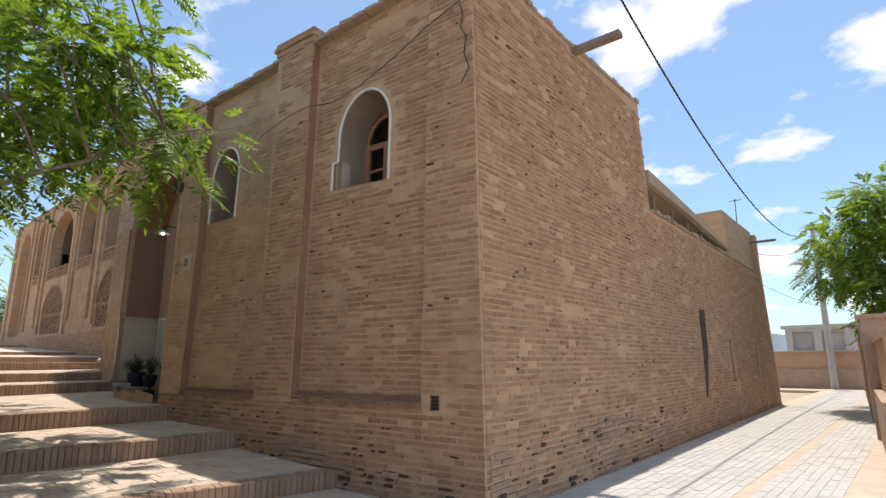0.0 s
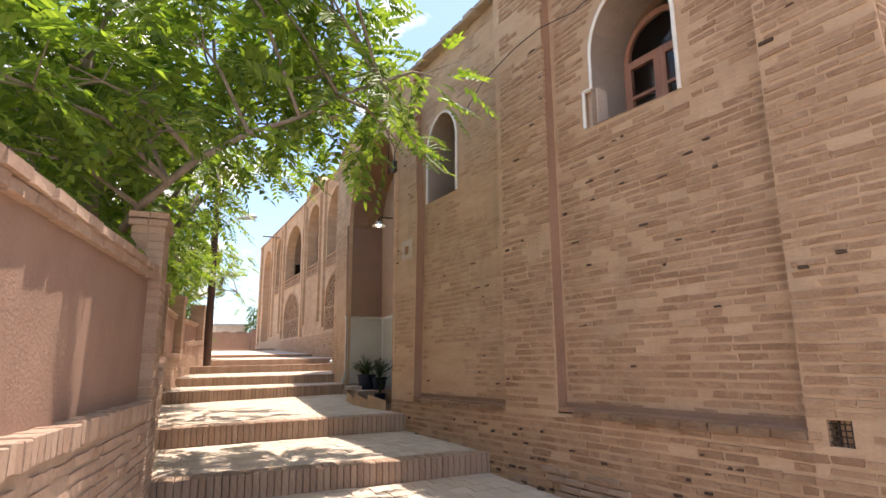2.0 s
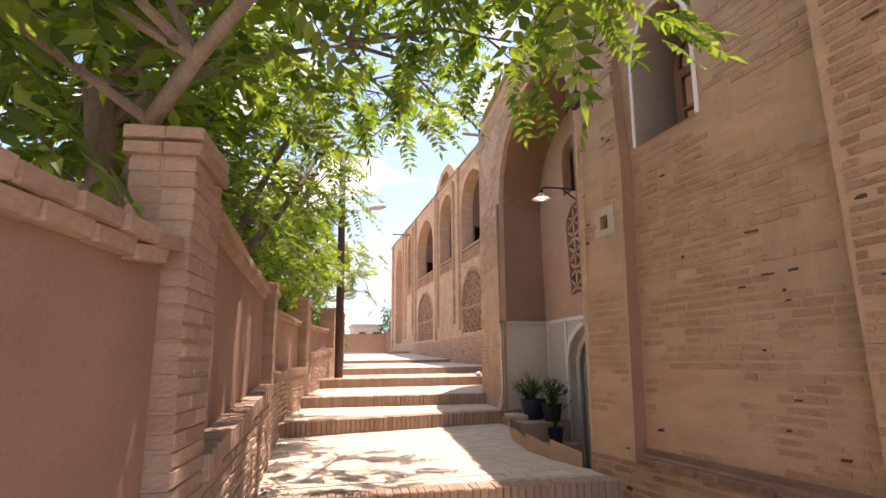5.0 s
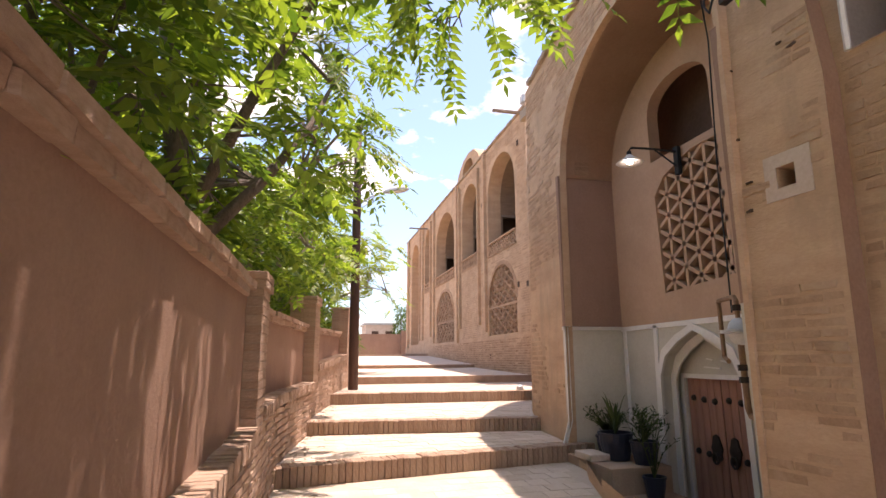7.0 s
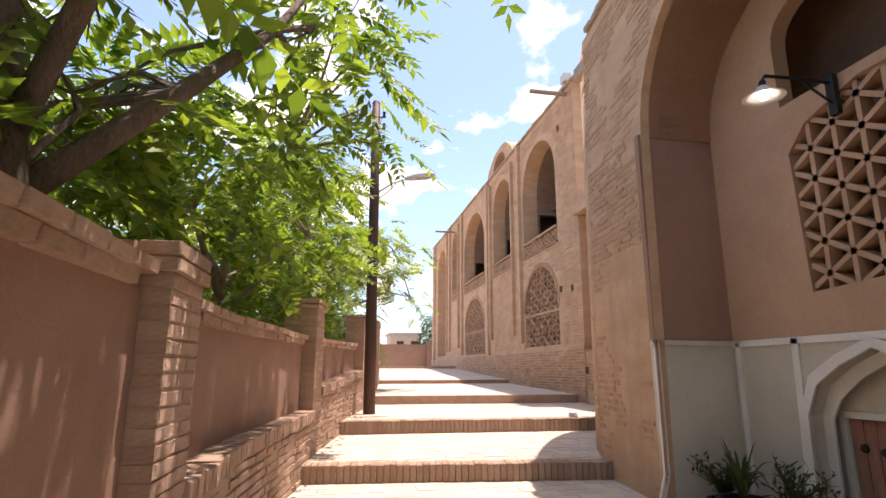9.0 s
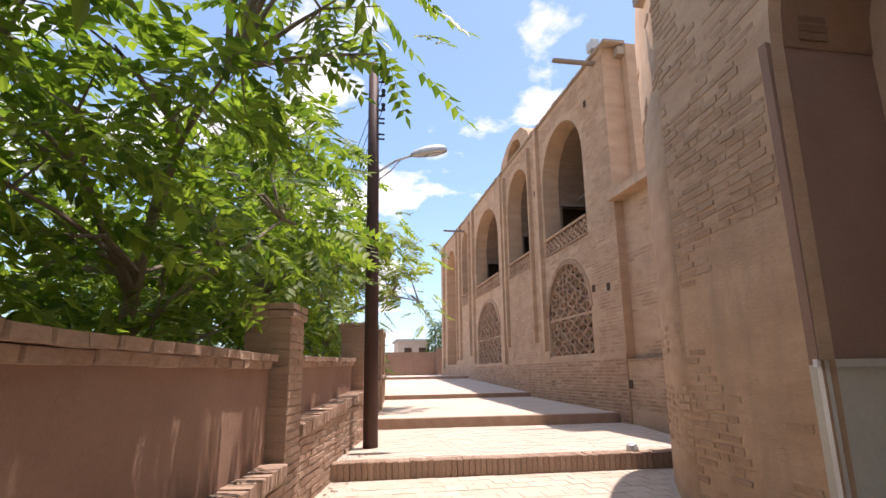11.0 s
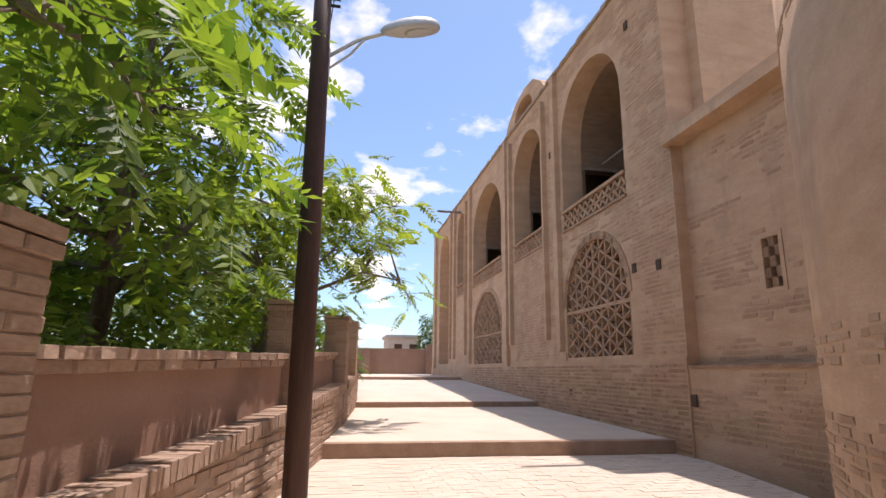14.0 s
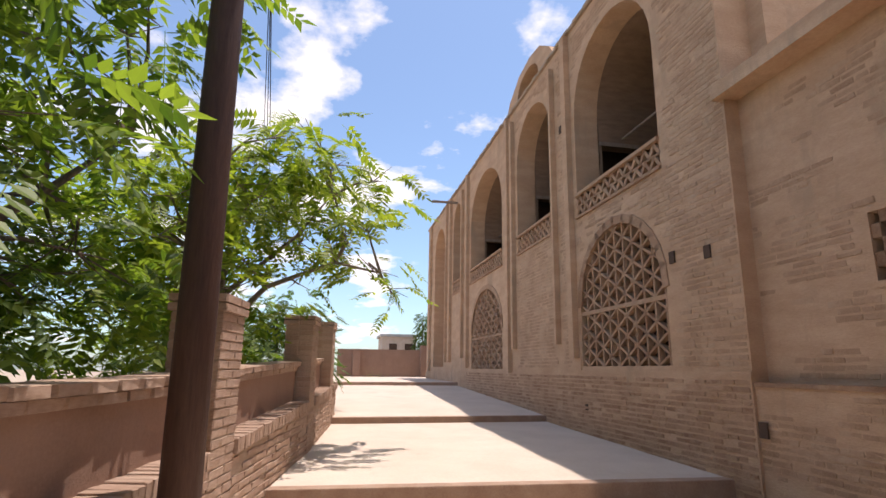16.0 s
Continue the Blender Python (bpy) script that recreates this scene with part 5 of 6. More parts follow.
def tree(base, trunk, limbs, clumps, leaf_mat, bark, seed, density=14, size=0.38, label="leafy tree with long feathery leaves behind the garden wall", trunk_r=0.11, category="tree", floor=3.05):
    t = empty("tree", label, category, "trees of the garden")
    bm = bmesh.new()
    k = len(trunk)
    tube(bm, [base] + trunk, [trunk_r * (1 - 0.5 * i / k) for i in range(k + 1)], 10)
    part("trunk", bm, bark, t, smooth=True)
    for lb, r in limbs:
        bm = bmesh.new()
        tube(bm, lb, [r * (1 - 0.75 * i / (len(lb) - 1)) for i in range(len(lb))], 8)
        part("limb", bm, bark, t, smooth=True)
    rng = random.Random(seed)
    bm = bmesh.new()
    hubs = [Vector(p) for lb, _ in limbs for p in lb[1:]] + [Vector(p) for p in trunk]
    for cx, cy, cz, r in clumps:
        c = Vector((cx, cy, cz))
        h = min(hubs, key=lambda p: (p - c).length + 2.0 * max(0, p.z - c.z))
        mid = h.lerp(c, 0.5) + Vector((rng.uniform(-0.12, 0.12), rng.uniform(-0.12, 0.12), 0.1))
        tube(bm, [h, mid, c], [0.022, 0.014, 0.005], 5)
        for _ in range(4):
            e = c + Vector((rng.uniform(-1, 1), rng.uniform(-1, 1), rng.uniform(-0.6, 0.6))) * r * 0.75
            tube(bm, [mid.lerp(c, 0.6), e], [0.008, 0.003], 4)
    tagged(part("twig", bm, bark, t), kind="stuff")
    v, f = leaf_cloud(clumps, density, size, seed, floor)
    me = bpy.data.meshes.new("crown")
    me.from_pydata(v.tolist(), [], f.tolist())
    me.materials.append(leaf_mat)
    ob = new("crown", me)
    ob.parent = t
    tagged(ob, kind="stuff")
    return t


def scatter(cx, cy, cz, rx, ry, rz, n, seed, r=(0.4, 0.65), ymax=None):
    rng = random.Random(seed)
    out = []
    while len(out) < n:
        p = [rng.uniform(-1, 1) for _ in range(3)]
        l = math.sqrt(sum(a * a for a in p))
        if l > 1 or l < 0.25:
            continue
        y = cy + p[1] * ry
        if ymax is not None and y > ymax:
            continue
        out.append((cx + p[0] * rx, y, cz + p[2] * rz, rng.uniform(*r)))
    return out


over = [(-6.2, 2.55, 4.0, 0.45), (-6.4, 2.0, 4.1, 0.45), (-6.15, 3.0, 4.25, 0.38), (-7.1, 2.4, 4.5, 0.5), (-6.7, 1.4, 4.3, 0.5), (-7.6, 1.8, 4.35, 0.5), (-8.3, 2.1, 4.4, 0.45),
        (-5.8, 1.3, 4.5, 0.45), (-7.9, 2.7, 4.2, 0.4), (-7.0, 3.0, 3.9, 0.35), (-6.3, 2.2, 3.65, 0.3), (-8.6, 1.4, 4.2, 0.5)]
over += scatter(-6.9, 1.1, 5.2, 1.7, 1.7, 0.65, 16, 41, r=(0.4, 0.6)) + [(-6.0, 0.9, 4.0, 0.5), (-5.6, 0.3, 4.3, 0.5), (-6.5, 0.6, 3.7, 0.45), (-5.7, 0.2, 3.4, 0.45), (-6.1, 0.1, 3.0, 0.4), (-7.9, 3.1, 4.6, 0.4), (-7.8, 2.5, 4.8, 0.4), (-8.2, 2.9, 5.0, 0.4), (-7.6, 3.1, 4.9, 0.4), (-8.7, 2.0, 3.95, 0.28), (-8.5, 2.25, 4.0, 0.26)]
tree((-7.55, 0.15, 0.6), [(-7.5, 0.2, 1.6), (-7.42, 0.28, 2.3), (-7.3, 0.2, 3.2), (-7.2, 0.1, 4.2)],
     [([(-7.42, 0.3, 2.2), (-6.95, 0.47, 2.55), (-6.62, 0.63, 2.76), (-6.38, 0.82, 2.92), (-6.22, 1.0, 3.08), (-6.12, 1.35, 3.32), (-6.15, 1.75, 3.55), (-6.2, 2.1, 3.85), (-6.25, 2.5, 4.1)], 0.043),
      ([(-7.3, 0.2, 3.0), (-7.8, 0.7, 3.7), (-8.2, 1.5, 4.2)], 0.045), ([(-7.4, 0.2, 2.6), (-7.0, -0.25, 3.3), (-6.8, -0.5, 4.2)], 0.014), ([(-7.3, 0.2, 3.2), (-7.25, 0.6, 3.7), (-7.3, 1.2, 4.1), (-7.1, 2.2, 4.5)], 0.026)],
     over + scatter(-7.0, -0.1, 3.9, 1.7, 1.3, 1.5, 34, 1, ymax=0.75), LEAF, YOUNGBARK, 11, density=23)
tree((-10.1, 0.3, 0.9), [(-10.05, 0.4, 2.0), (-9.95, 0.5, 2.75), (-9.9, 0.4, 3.5), (-9.8, 0.3, 4.4)],
     [([(-9.98, 0.5, 2.7), (-10.3, 0.9, 3.3), (-10.7, 1.2, 3.9), (-11.0, 1.4, 4.5)], 0.055), ([(-10.0, 0.45, 2.5), (-9.3, 0.1, 3.2), (-8.9, -0.2, 4.1)], 0.05), ([(-9.95, 0.5, 2.9), (-9.7, 0.9, 3.7), (-9.6, 1.3, 4.5), (-9.8, 2.1, 4.9)], 0.045)],
     [(-9.8, 2.4, 4.7, 0.35), (-9.6, 2.0, 4.55, 0.35), (-10.4, 2.3, 4.8, 0.35), (-9.5, 2.9, 5.2, 0.38), (-10.2, 2.9, 5.3, 0.38), (-10.9, 2.6, 5.2, 0.35), (-11.0, 1.35, 4.1, 0.45), (-11.3, 1.1, 3.7, 0.45), (-10.6, 1.3, 4.7, 0.5), (-11.2, 1.5, 4.9, 0.4), (-10.2, 1.1, 4.6, 0.5), (-9.5, 1.0, 4.8, 0.5), (-11.6, 1.0, 4.3, 0.45), (-9.9, 0.6, 5.2, 0.6), (-10.8, 0.5, 5.2, 0.6)] + scatter(-10.2, 0.0, 3.9, 2.0, 1.3, 1.4, 40, 2, ymax=0.9), LEAF, BARK, 12, density=15)
tree((-13.3, 0.3, 1.1), [(-13.3, 0.4, 2.2), (-13.35, 0.5, 3.0), (-13.4, 0.6, 3.9)],
     [([(-13.33, 0.45, 2.6), (-13.9, 0.9, 3.2), (-14.5, 1.2, 3.7)], 0.04), ([(-13.35, 0.5, 2.8), (-12.9, 0.3, 3.5), (-12.6, 0.0, 4.1)], 0.04), ([(-13.38, 0.55, 3.4), (-12.95, 0.8, 3.75), (-12.6, 1.1, 4.0)], 0.03)],
     [(-12.3, 1.7, 4.3, 0.38), (-12.7, 1.5, 4.7, 0.4), (-12.0, 1.5, 4.9, 0.4), (-12.4, 1.9, 4.05, 0.26), (-11.6, 1.3, 5.2, 0.45), (-12.6, 1.2, 5.2, 0.45), (-11.8, 1.7, 4.6, 0.35), (-12.5, 1.0, 3.8, 0.42), (-12.4, 1.35, 3.95, 0.32), (-12.7, 1.2, 4.05, 0.4), (-12.2, 0.7, 3.85, 0.45), (-12.9, 0.8, 3.95, 0.45), (-14.6, 1.3, 3.8, 0.5), (-14.9, 1.55, 3.5, 0.42), (-14.2, 1.2, 4.3, 0.5), (-15.0, 1.2, 4.0, 0.5)] + scatter(-13.5, 0.2, 3.5, 1.9, 1.1, 1.2, 36, 3, ymax=1.0), LEAF, YOUNGBARK, 13, trunk_r=0.06)
tree((-17.3, 0.4, 1.5), [(-17.2, 0.5, 2.4), (-17.1, 0.6, 3.2), (-17.1, 0.7, 4.2)],
     [([(-17.15, 0.55, 2.6), (-16.5, 0.8, 3.3), (-16.1, 1.0, 4.0)], 0.045), ([(-17.1, 0.6, 3.0), (-17.8, 0.9, 3.7), (-18.2, 1.2, 4.3)], 0.045)],
     [(-16.0, 1.2, 4.1, 0.5), (-16.3, 1.4, 3.6, 0.42), (-17.0, 1.5, 4.2, 0.5), (-15.8, 1.1, 3.4, 0.4)] + scatter(-17.0, 0.9, 5.0, 1.5, 0.9, 0.7, 16, 42) + scatter(-17.3, 0.2, 3.6, 2.0, 1.2, 1.35, 44, 4, ymax=1.35), LEAF, BARK, 14)
tree((-20.6, 1.2, 1.6), [(-20.6, 1.3, 2.6), (-20.7, 1.4, 3.4), (-20.8, 1.5, 4.3)],
     [([(-20.65, 1.35, 2.9), (-20.9, 1.9, 3.6), (-21.2, 2.7, 4.0), (-21.3, 3.3, 3.9)], 0.045), ([(-20.65, 1.35, 3.0), (-20.2, 1.3, 3.8), (-19.8, 1.4, 4.6)], 0.04), ([(-20.7, 1.4, 3.4), (-21.1, 2.2, 4.3), (-21.2, 2.6, 4.9)], 0.035)],
     [(-21.2, 3.2, 3.9, 0.42), (-21.3, 3.5, 3.6, 0.32), (-21.0, 2.8, 4.3, 0.45), (-21.5, 2.7, 4.8, 0.45), (-20.8, 2.3, 5.0, 0.5), (-21.4, 2.2, 4.2, 0.5), (-20.3, 1.9, 4.6, 0.5), (-21.2, 3.1, 4.5, 0.4), (-20.6, 2.3, 3.6, 0.4)] + scatter(-20.9, 2.3, 4.9, 1.1, 1.0, 0.7, 20, 43, r=(0.35, 0.5)) + scatter(-20.6, 1.2, 3.8, 1.5, 1.0, 1.3, 30, 5, ymax=1.9), LEAF2, YOUNGBARK, 15, trunk_r=0.07, label="yellow-green feathery-leaved tree reaching over the lane")
tree((-24.6, 1.6, 1.7), [(-24.6, 1.7, 2.5), (-24.7, 1.7, 3.3)], [([(-24.6, 1.7, 2.5), (-25.0, 2.0, 3.0)], 0.03)], scatter(-24.8, 1.7, 3.1, 1.2, 0.9, 0.8, 22, 6), LEAF3, BARK, 16, density=30, size=0.24, trunk_r=0.06, label="dark bushy tree behind the end of the garden wall", floor=2.0)
tree((-22.5, 0.6, 1.6), [(-22.5, 0.7, 2.6), (-22.6, 0.8, 3.4)], [([(-22.5, 0.7, 2.6), (-23.0, 1.0, 3.2)], 0.03)], scatter(-22.6, 0.8, 3.0, 1.5, 1.0, 1.0, 22, 7), LEAF, BARK, 17, density=20, size=0.32, trunk_r=0.06)
tree((-13.5, -2.6, 1.0), [(-13.5, -2.5, 2.5), (-13.4, -2.4, 4.0)], [([(-13.5, -2.5, 2.6), (-14.4, -2.2, 3.6)], 0.04)], scatter(-13.5, -2.5, 3.4, 3.6, 1.2, 2.0, 46, 8, r=(0.5, 0.8)), LEAF3, BARK, 18, density=7, size=0.42, label="dark leafy tree deeper in the garden")
tree((-7.5, -2.8, 0.7), [(-7.5, -2.7, 2.2), (-7.4, -2.6, 3.8)], [([(-7.5, -2.7, 2.4), (-6.5, -2.4, 3.4)], 0.04)], scatter(-7.3, -2.7, 3.0, 2.8, 1.2, 2.0, 40, 9, r=(0.5, 0.8)), LEAF3, BARK, 19, density=7, size=0.42, label="dark leafy tree deeper in the garden")
tree((-19.5, -1.6, 1.4), [(-19.5, -1.5, 2.6), (-19.4, -1.4, 4.0)], [([(-19.5, -1.5, 2.6), (-20.4, -1.2, 3.6)], 0.04)], scatter(-19.5, -1.5, 3.4, 3.2, 1.2, 1.6, 40, 10, r=(0.5, 0.8)), LEAF3, BARK, 20, density=7, size=0.42, label="dark leafy tree deeper in the garden")

# ---- lane to the north: walls, pole, tree and far houses ----
lw = tagged(part("wall_lane_1", box(-6.2, -2.1, 32.0, 32.3, -0.1, 1.0), GMORTAR), "low brick wall at the bend of the lane", "wall", kind="structure")
part("panel", box(-6.2, -2.1, 32.06, 32.25, 1.0, 1.75), PLASTER, lw)
part("coping", box(-6.25, -2.1, 31.98, 32.32, 1.75, 1.84), GBRICK, lw)
LW = Matrix.Translation((-0.62, 12, 0)) @ Matrix.Rotation(math.atan2(1.45, 19), 4, "Z")
lw = tagged(part("wall_lane_2", box(0.0, 0.35, -3.0, 19.0, -0.1, 0.95, LW), GMORTAR), "low brick wall along the lane with piers", "wall", kind="structure")
part("panel", box(0.12, 0.3, -3.0, 19.0, 0.95, 1.75, LW), PLASTER, lw)
part("coping", box(0.08, 0.34, -3.0, 19.0, 1.75, 1.83, LW), GBRICK, lw)
for y in (1.0, 4.2, 7.4, 10.6, 14.0, 18.8):
    p = part("brick_pier", box(-0.05, 0.4, y - 0.22, y + 0.22, -0.1, 2.2, LW, 0.01), GBRICK)
    tagged(p, "square brick pier beside the lane", "pier", "piers along the lane")
    part("cap", box(-0.11, 0.46, y - 0.28, y + 0.28, 2.2, 2.28, LW, 0.01), GBRICK, p)
up = empty("utility_pole", "grey concrete utility pole at the bend of the lane", "utility pole")
bm = bmesh.new()
tube(bm, [(-3.24, 31.6, 0), (-3.22, 31.6, 7.9)], [0.16, 0.1], 10)
part("pole", bm, CONCRETE, up)
bm = bmesh.new()
tube(bm, [(-3.2, 31.6, 5.9), (-3.9, 31.5, 6.05)], 0.03, 6)
tube(bm, [(-3.85, 31.5, 6.05), (-4.3, 31.5, 6.12)], 0.07, 8)
part("lamp_arm", bm, GREYMETAL, up)
tree((0.9, 21, 0), [(0.9, 21, 1.6), (0.8, 21, 3.2)], [([(0.9, 21, 1.8), (0.3, 20.5, 3.2)], 0.05), ([(0.85, 21, 2.4), (0.2, 22, 4.2)], 0.05)], scatter(0.3, 20, 4.1, 2.1, 3.4, 2.3, 80, 21, r=(0.5, 0.9)), LEAF, BARK, 22, density=16, size=0.5, label="green feathery-leaved tree beside the lane", floor=0.5)
fh = empty("far_house", "unfinished pale concrete house in the distance", "house")
part("frame", slab(rect(0, 5, 0, 4.2), [rect(0.5, 2.2, 2.2, 3.9), rect(2.8, 4.5, 2.2, 3.9)], 0, 0.3, wall_frame(-4.5, 60, -1, 0)), CONCRETE, fh)
part("body", box(-9.5, -4.5, 60.6, 66, -0.1, 4.0), CONCRETE, fh)
part("roof", box(-9.8, -4.2, 59.8, 66, 4.2, 4.5), CONCRETE, fh)
fh = empty("far_house", "low cream house far beyond the court wall", "house")
part("body", box(-75, -70, 7.5, 11, -0.1, 5.9), NICHE, fh)
part("roof", box(-75.2, -69.8, 7.3, 11.2, 5.9, 6.15), CONCRETE, fh)
for y in (8.2, 9.8):
    # flat plates in the colour of interior shade
    part("window", box(-70.02, -69.97, y, y + 0.8, 4.2, 5.2), SHADE_SOOT, fh)
for k, (x, y, h, w) in enumerate(((-66, 11.0, 7.6, 0.9), (-68, 12.6, 7.0, 1.0), (-67, 14.0, 8.4, 1.1))):
    tree((x, y, 1.5), [(x, y, 3), (x, y, h - 0.6)], [([(x, y, 3), (x + 0.6, y, 4)], 0.06)], [(x + random.uniform(-w, w) * (h - z) / h, y + random.uniform(-w, w) * (h - z) / h, z, 0.7) for z in np.linspace(2.8, h, 12)], LEAF3, BARK, 30 + k, density=30, size=0.4, label="dark pine far beyond the court wall", floor=1.0)
bm = bmesh.new()
for _ in range(60):
    a, L = random.uniform(0, 6.28), random.uniform(0.25, 0.6)
    o = Vector((-38.6 + random.uniform(-0.5, 0.5), 4.6 + random.uniform(-0.5, 0.5), 2.2))
    d = Vector((math.cos(a), math.sin(a), 0)) * random.uniform(0.1, 0.4)
    vs = [bm.verts.new(o + Vector((0.01, 0, 0))), bm.verts.new(o - Vector((0.01, 0, 0))), bm.verts.new(o + d + Vector((0, 0, L)))]
    bm.faces.new(vs)
tagged(part("weeds", bm, LEAF2), "tuft of green weeds before the far wall", "weeds", kind="stuff")
bm = bmesh.new()
for k in range(40):
    x0, x1 = -160 + k * 9, -160 + (k + 1) * 9
    h0, h1 = 6 + 5 * noise.noise(Vector((k * 0.35, 0, 0))), 6 + 5 * noise.noise(Vector(((k + 1) * 0.35, 0, 0)))
    vs = [bm.verts.new(p) for p in ((x0, 320, -0.5), (x1, 320, -0.5), (x1, 330, 8 + h1), (x0, 330, 8 + h0))]
    bm.faces.new(vs)
# distance haze is put into the hills' blue-grey colour
tagged(part("backdrop_hills", bm, surface("haze_blue_grey_hills", (0.25, 0.28, 0.33), (0.33, 0.36, 0.4), 0.02, 0.2, 1.0, 0)), "hazy blue-grey hills on the horizon", "hills", kind="structure")

# dry litter along the foot of the garden wall
bm = bmesh.new()
rl = random.Random(77)
for _ in range(260):
    x = rl.uniform(-16.5, -6.8)
    for (l, r, z, zf), (nl, nr, nz, nf) in zip(STEPS, STEPS[1:]):
        if nl[0] < x < l[0]:
            f = (l[0] - x) / (l[0] - nl[0])
            g = z + (nf - z) * f
    y = face_y(x) + 0.03 + abs(rl.gauss(0, 0.12))
    a, s = rl.uniform(0, 6.28), rl.uniform(0.012, 0.035)
    c, d = Vector((math.cos(a), math.sin(a), 0)) * s, Vector((-math.sin(a), math.cos(a), 0)) * s * 0.4
    o = Vector((x, y, g + 0.012))
    bm.faces.new([bm.verts.new(o + q) for q in (c, d + Vector((0, 0, 0.006)), -c, -d)])
tagged(part("leaf_litter", bm, BARK), "dry brown leaf litter along the wall foot", "leaf litter", kind="stuff")


# ---- bricks, pavers and risers ----
def joined_bricks(name, boxes, material, parent, label=""):
    """Many small bricks as one mesh: each box is eight corners, open at the back."""
    V, F = [], []
    for c in boxes:
        b = len(V)
        V += c
        F += [(b, b + 1, b + 2, b + 3), (b, b + 4, b + 5, b + 1), (b + 1, b + 5, b + 6, b + 2), (b + 2, b + 6, b + 7, b + 3), (b + 3, b + 7, b + 4, b)]
    me = bpy.data.meshes.new(name)
    me.from_pydata([tuple(v) for v in V], [], F)
    me.materials.append(material)
    ob = new(name, me)
    ob.parent = parent
    tagged(ob, label, kind="stuff")
    return ob


def brick_box(m, u0, u1, z0, z1, n0, n1):
    j = lambda a: random.uniform(-a, a)
    w = [(u0 + j(0.009), n0 + j(0.003), z0 + j(0.006)), (u1 + j(0.009), n0 + j(0.003), z0 + j(0.006)), (u1 + j(0.009), n0 + j(0.003), z1 + j(0.006)), (u0 + j(0.009), n0 + j(0.003), z1 + j(0.006)),
         (u0 - 0.004, n1, z0 - 0.003), (u1 + 0.004, n1, z0 - 0.003), (u1 + 0.004, n1, z1 + 0.003), (u0 - 0.004, n1, z1 + 0.003)]
    return [m @ Vector(p) for p in w]


def courses(m, u0, u1, z0, z1, face, holes=(), rise=0.064, length=0.215, cover=0.35, seed=1, proud=(0.004, 0.015), top=None, lean=0.0):
    """Bricks of a wall face in running bond; patches smeared over with mud are left out."""
    out = []
    row = 0
    z = z0
    while z < z1 - 0.03:
        u = u0 - (length / 2 if row % 2 else 0)
        while u < u1:
            l = length * random.choice((0.55, 0.9, 1.0, 1.0, 1.1)) * random.uniform(0.9, 1.1)
            a, b = max(u, u0 + lean * z - (0.012 if lean else 0.0)), min(u + l, u1)
            if b - a < 0.05:
                u += l
                continue
            c = ((a + b) / 2, z + 0.024)
            smear = noise.noise(Vector((c[0] * 0.7 + seed * 7, c[1] * 1.3, seed))) * 0.6 + noise.noise(Vector((c[0] * 2.3, c[1] * 4.0, seed + 3))) * 0.4
            keep = smear > cover - 0.5 and random.random() > 0.07
            if keep and (top is None or c[1] < top(c[0])) and not any(inside(c, h) for h in holes):
                if not any(inside(p, h) for h in holes for p in ((a, c[1]), (b, c[1]))):
                    out.append(brick_box(m, a + random.uniform(0.003, 0.009), b - random.uniform(0.003, 0.009), z + random.uniform(0.006, 0.013), z + rise - random.uniform(0.010, 0.018), face - random.uniform(*proud), face + 0.01))
            u += l
        z += rise
        row += 1
    random.shuffle(out)
    return out


def grown(loop, o):
    cu, cz = sum(p[0] for p in loop) / len(loop), sum(p[1] for p in loop) / len(loop)
    return [(u + (o if u > cu else -o), z + (o if z > cz else -o)) for u, z in loop]


def slots(m, u0, u1, z0, z1, face, n, seed, big=1.0):
    """Thin dark boxes on the face, painted as shade where brick or mortar fell out."""
    rng = random.Random(seed)
    out = []
    for _ in range(n):
        u, z = rng.uniform(u0, u1), z0 + 0.061 * rng.randint(0, int((z1 - z0) / 0.061))
        w, h = rng.choice((0.02, 0.03, 0.05, 0.05, 0.09)) * big, rng.uniform(0.008, 0.02) * big
        out.append(brick_box(m, u, u + w, z, z + h, face - 0.0135, face + 0.01))
    return out


HOLES_A = [grown(NICHE1, 0.05), grown(NICHE2, 0.05), grown(VENT, 0.02), grown(HOLE, 0.02)]
topA = lambda u: float(np.interp(u, [p[0] for p in ROOF_A], [p[1] for p in ROOF_A])) - 0.05
brs = courses(A, 0.01, 0.78, 0.0, 6.1, 0.0, HOLES_A, cover=0.12, seed=1, top=topA, proud=(0.003, 0.010), lean=0.03)
brs += courses(A, 2.87, 3.6, 1.05, 6.0, -0.01, HOLES_A, cover=0.32, seed=2, proud=(0.003, 0.009))
smeared = courses(A, 5.54, 6.1, 1.05, 5.8, 0.0, HOLES_A, cover=0.5, seed=3, proud=(0.002, 0.007))
brs += courses(A, 0.76, 6.11, 0.0, 1.02, -0.002, HOLES_A, cover=0.1, seed=4, proud=(0.003, 0.012))
near = courses(A, 0.80, 2.84, 1.1, 6.0, R, HOLES_A, cover=0.2, seed=5, proud=(0.003, 0.009), top=topA)
smeared += courses(A, 3.62, 5.48, 1.1, 5.9, R, HOLES_A, cover=0.42, seed=6, proud=(0.002, 0.007), top=topA)


def single_bricks(corner_sets, material, parent, n):
    """The first n bricks as objects of their own, the rest joined."""
    for c in corner_sets[:n]:
        me = bpy.data.meshes.new("brick")
        o = c[0]
        me.from_pydata([tuple(v - o) for v in c], [], [(0, 1, 2, 3), (0, 4, 5, 1), (1, 5, 6, 2), (2, 6, 7, 3), (3, 7, 4, 0)])
        me.materials.append(material)
        ob = new("brick", me)
        ob.location = o
        ob.parent = parent
    return corner_sets[n:]


near = single_bricks(near, BRICK, wall_s, 300)
joined_bricks("brickwork", brs + near, BRICK, house, "worn tan bricks of the front")
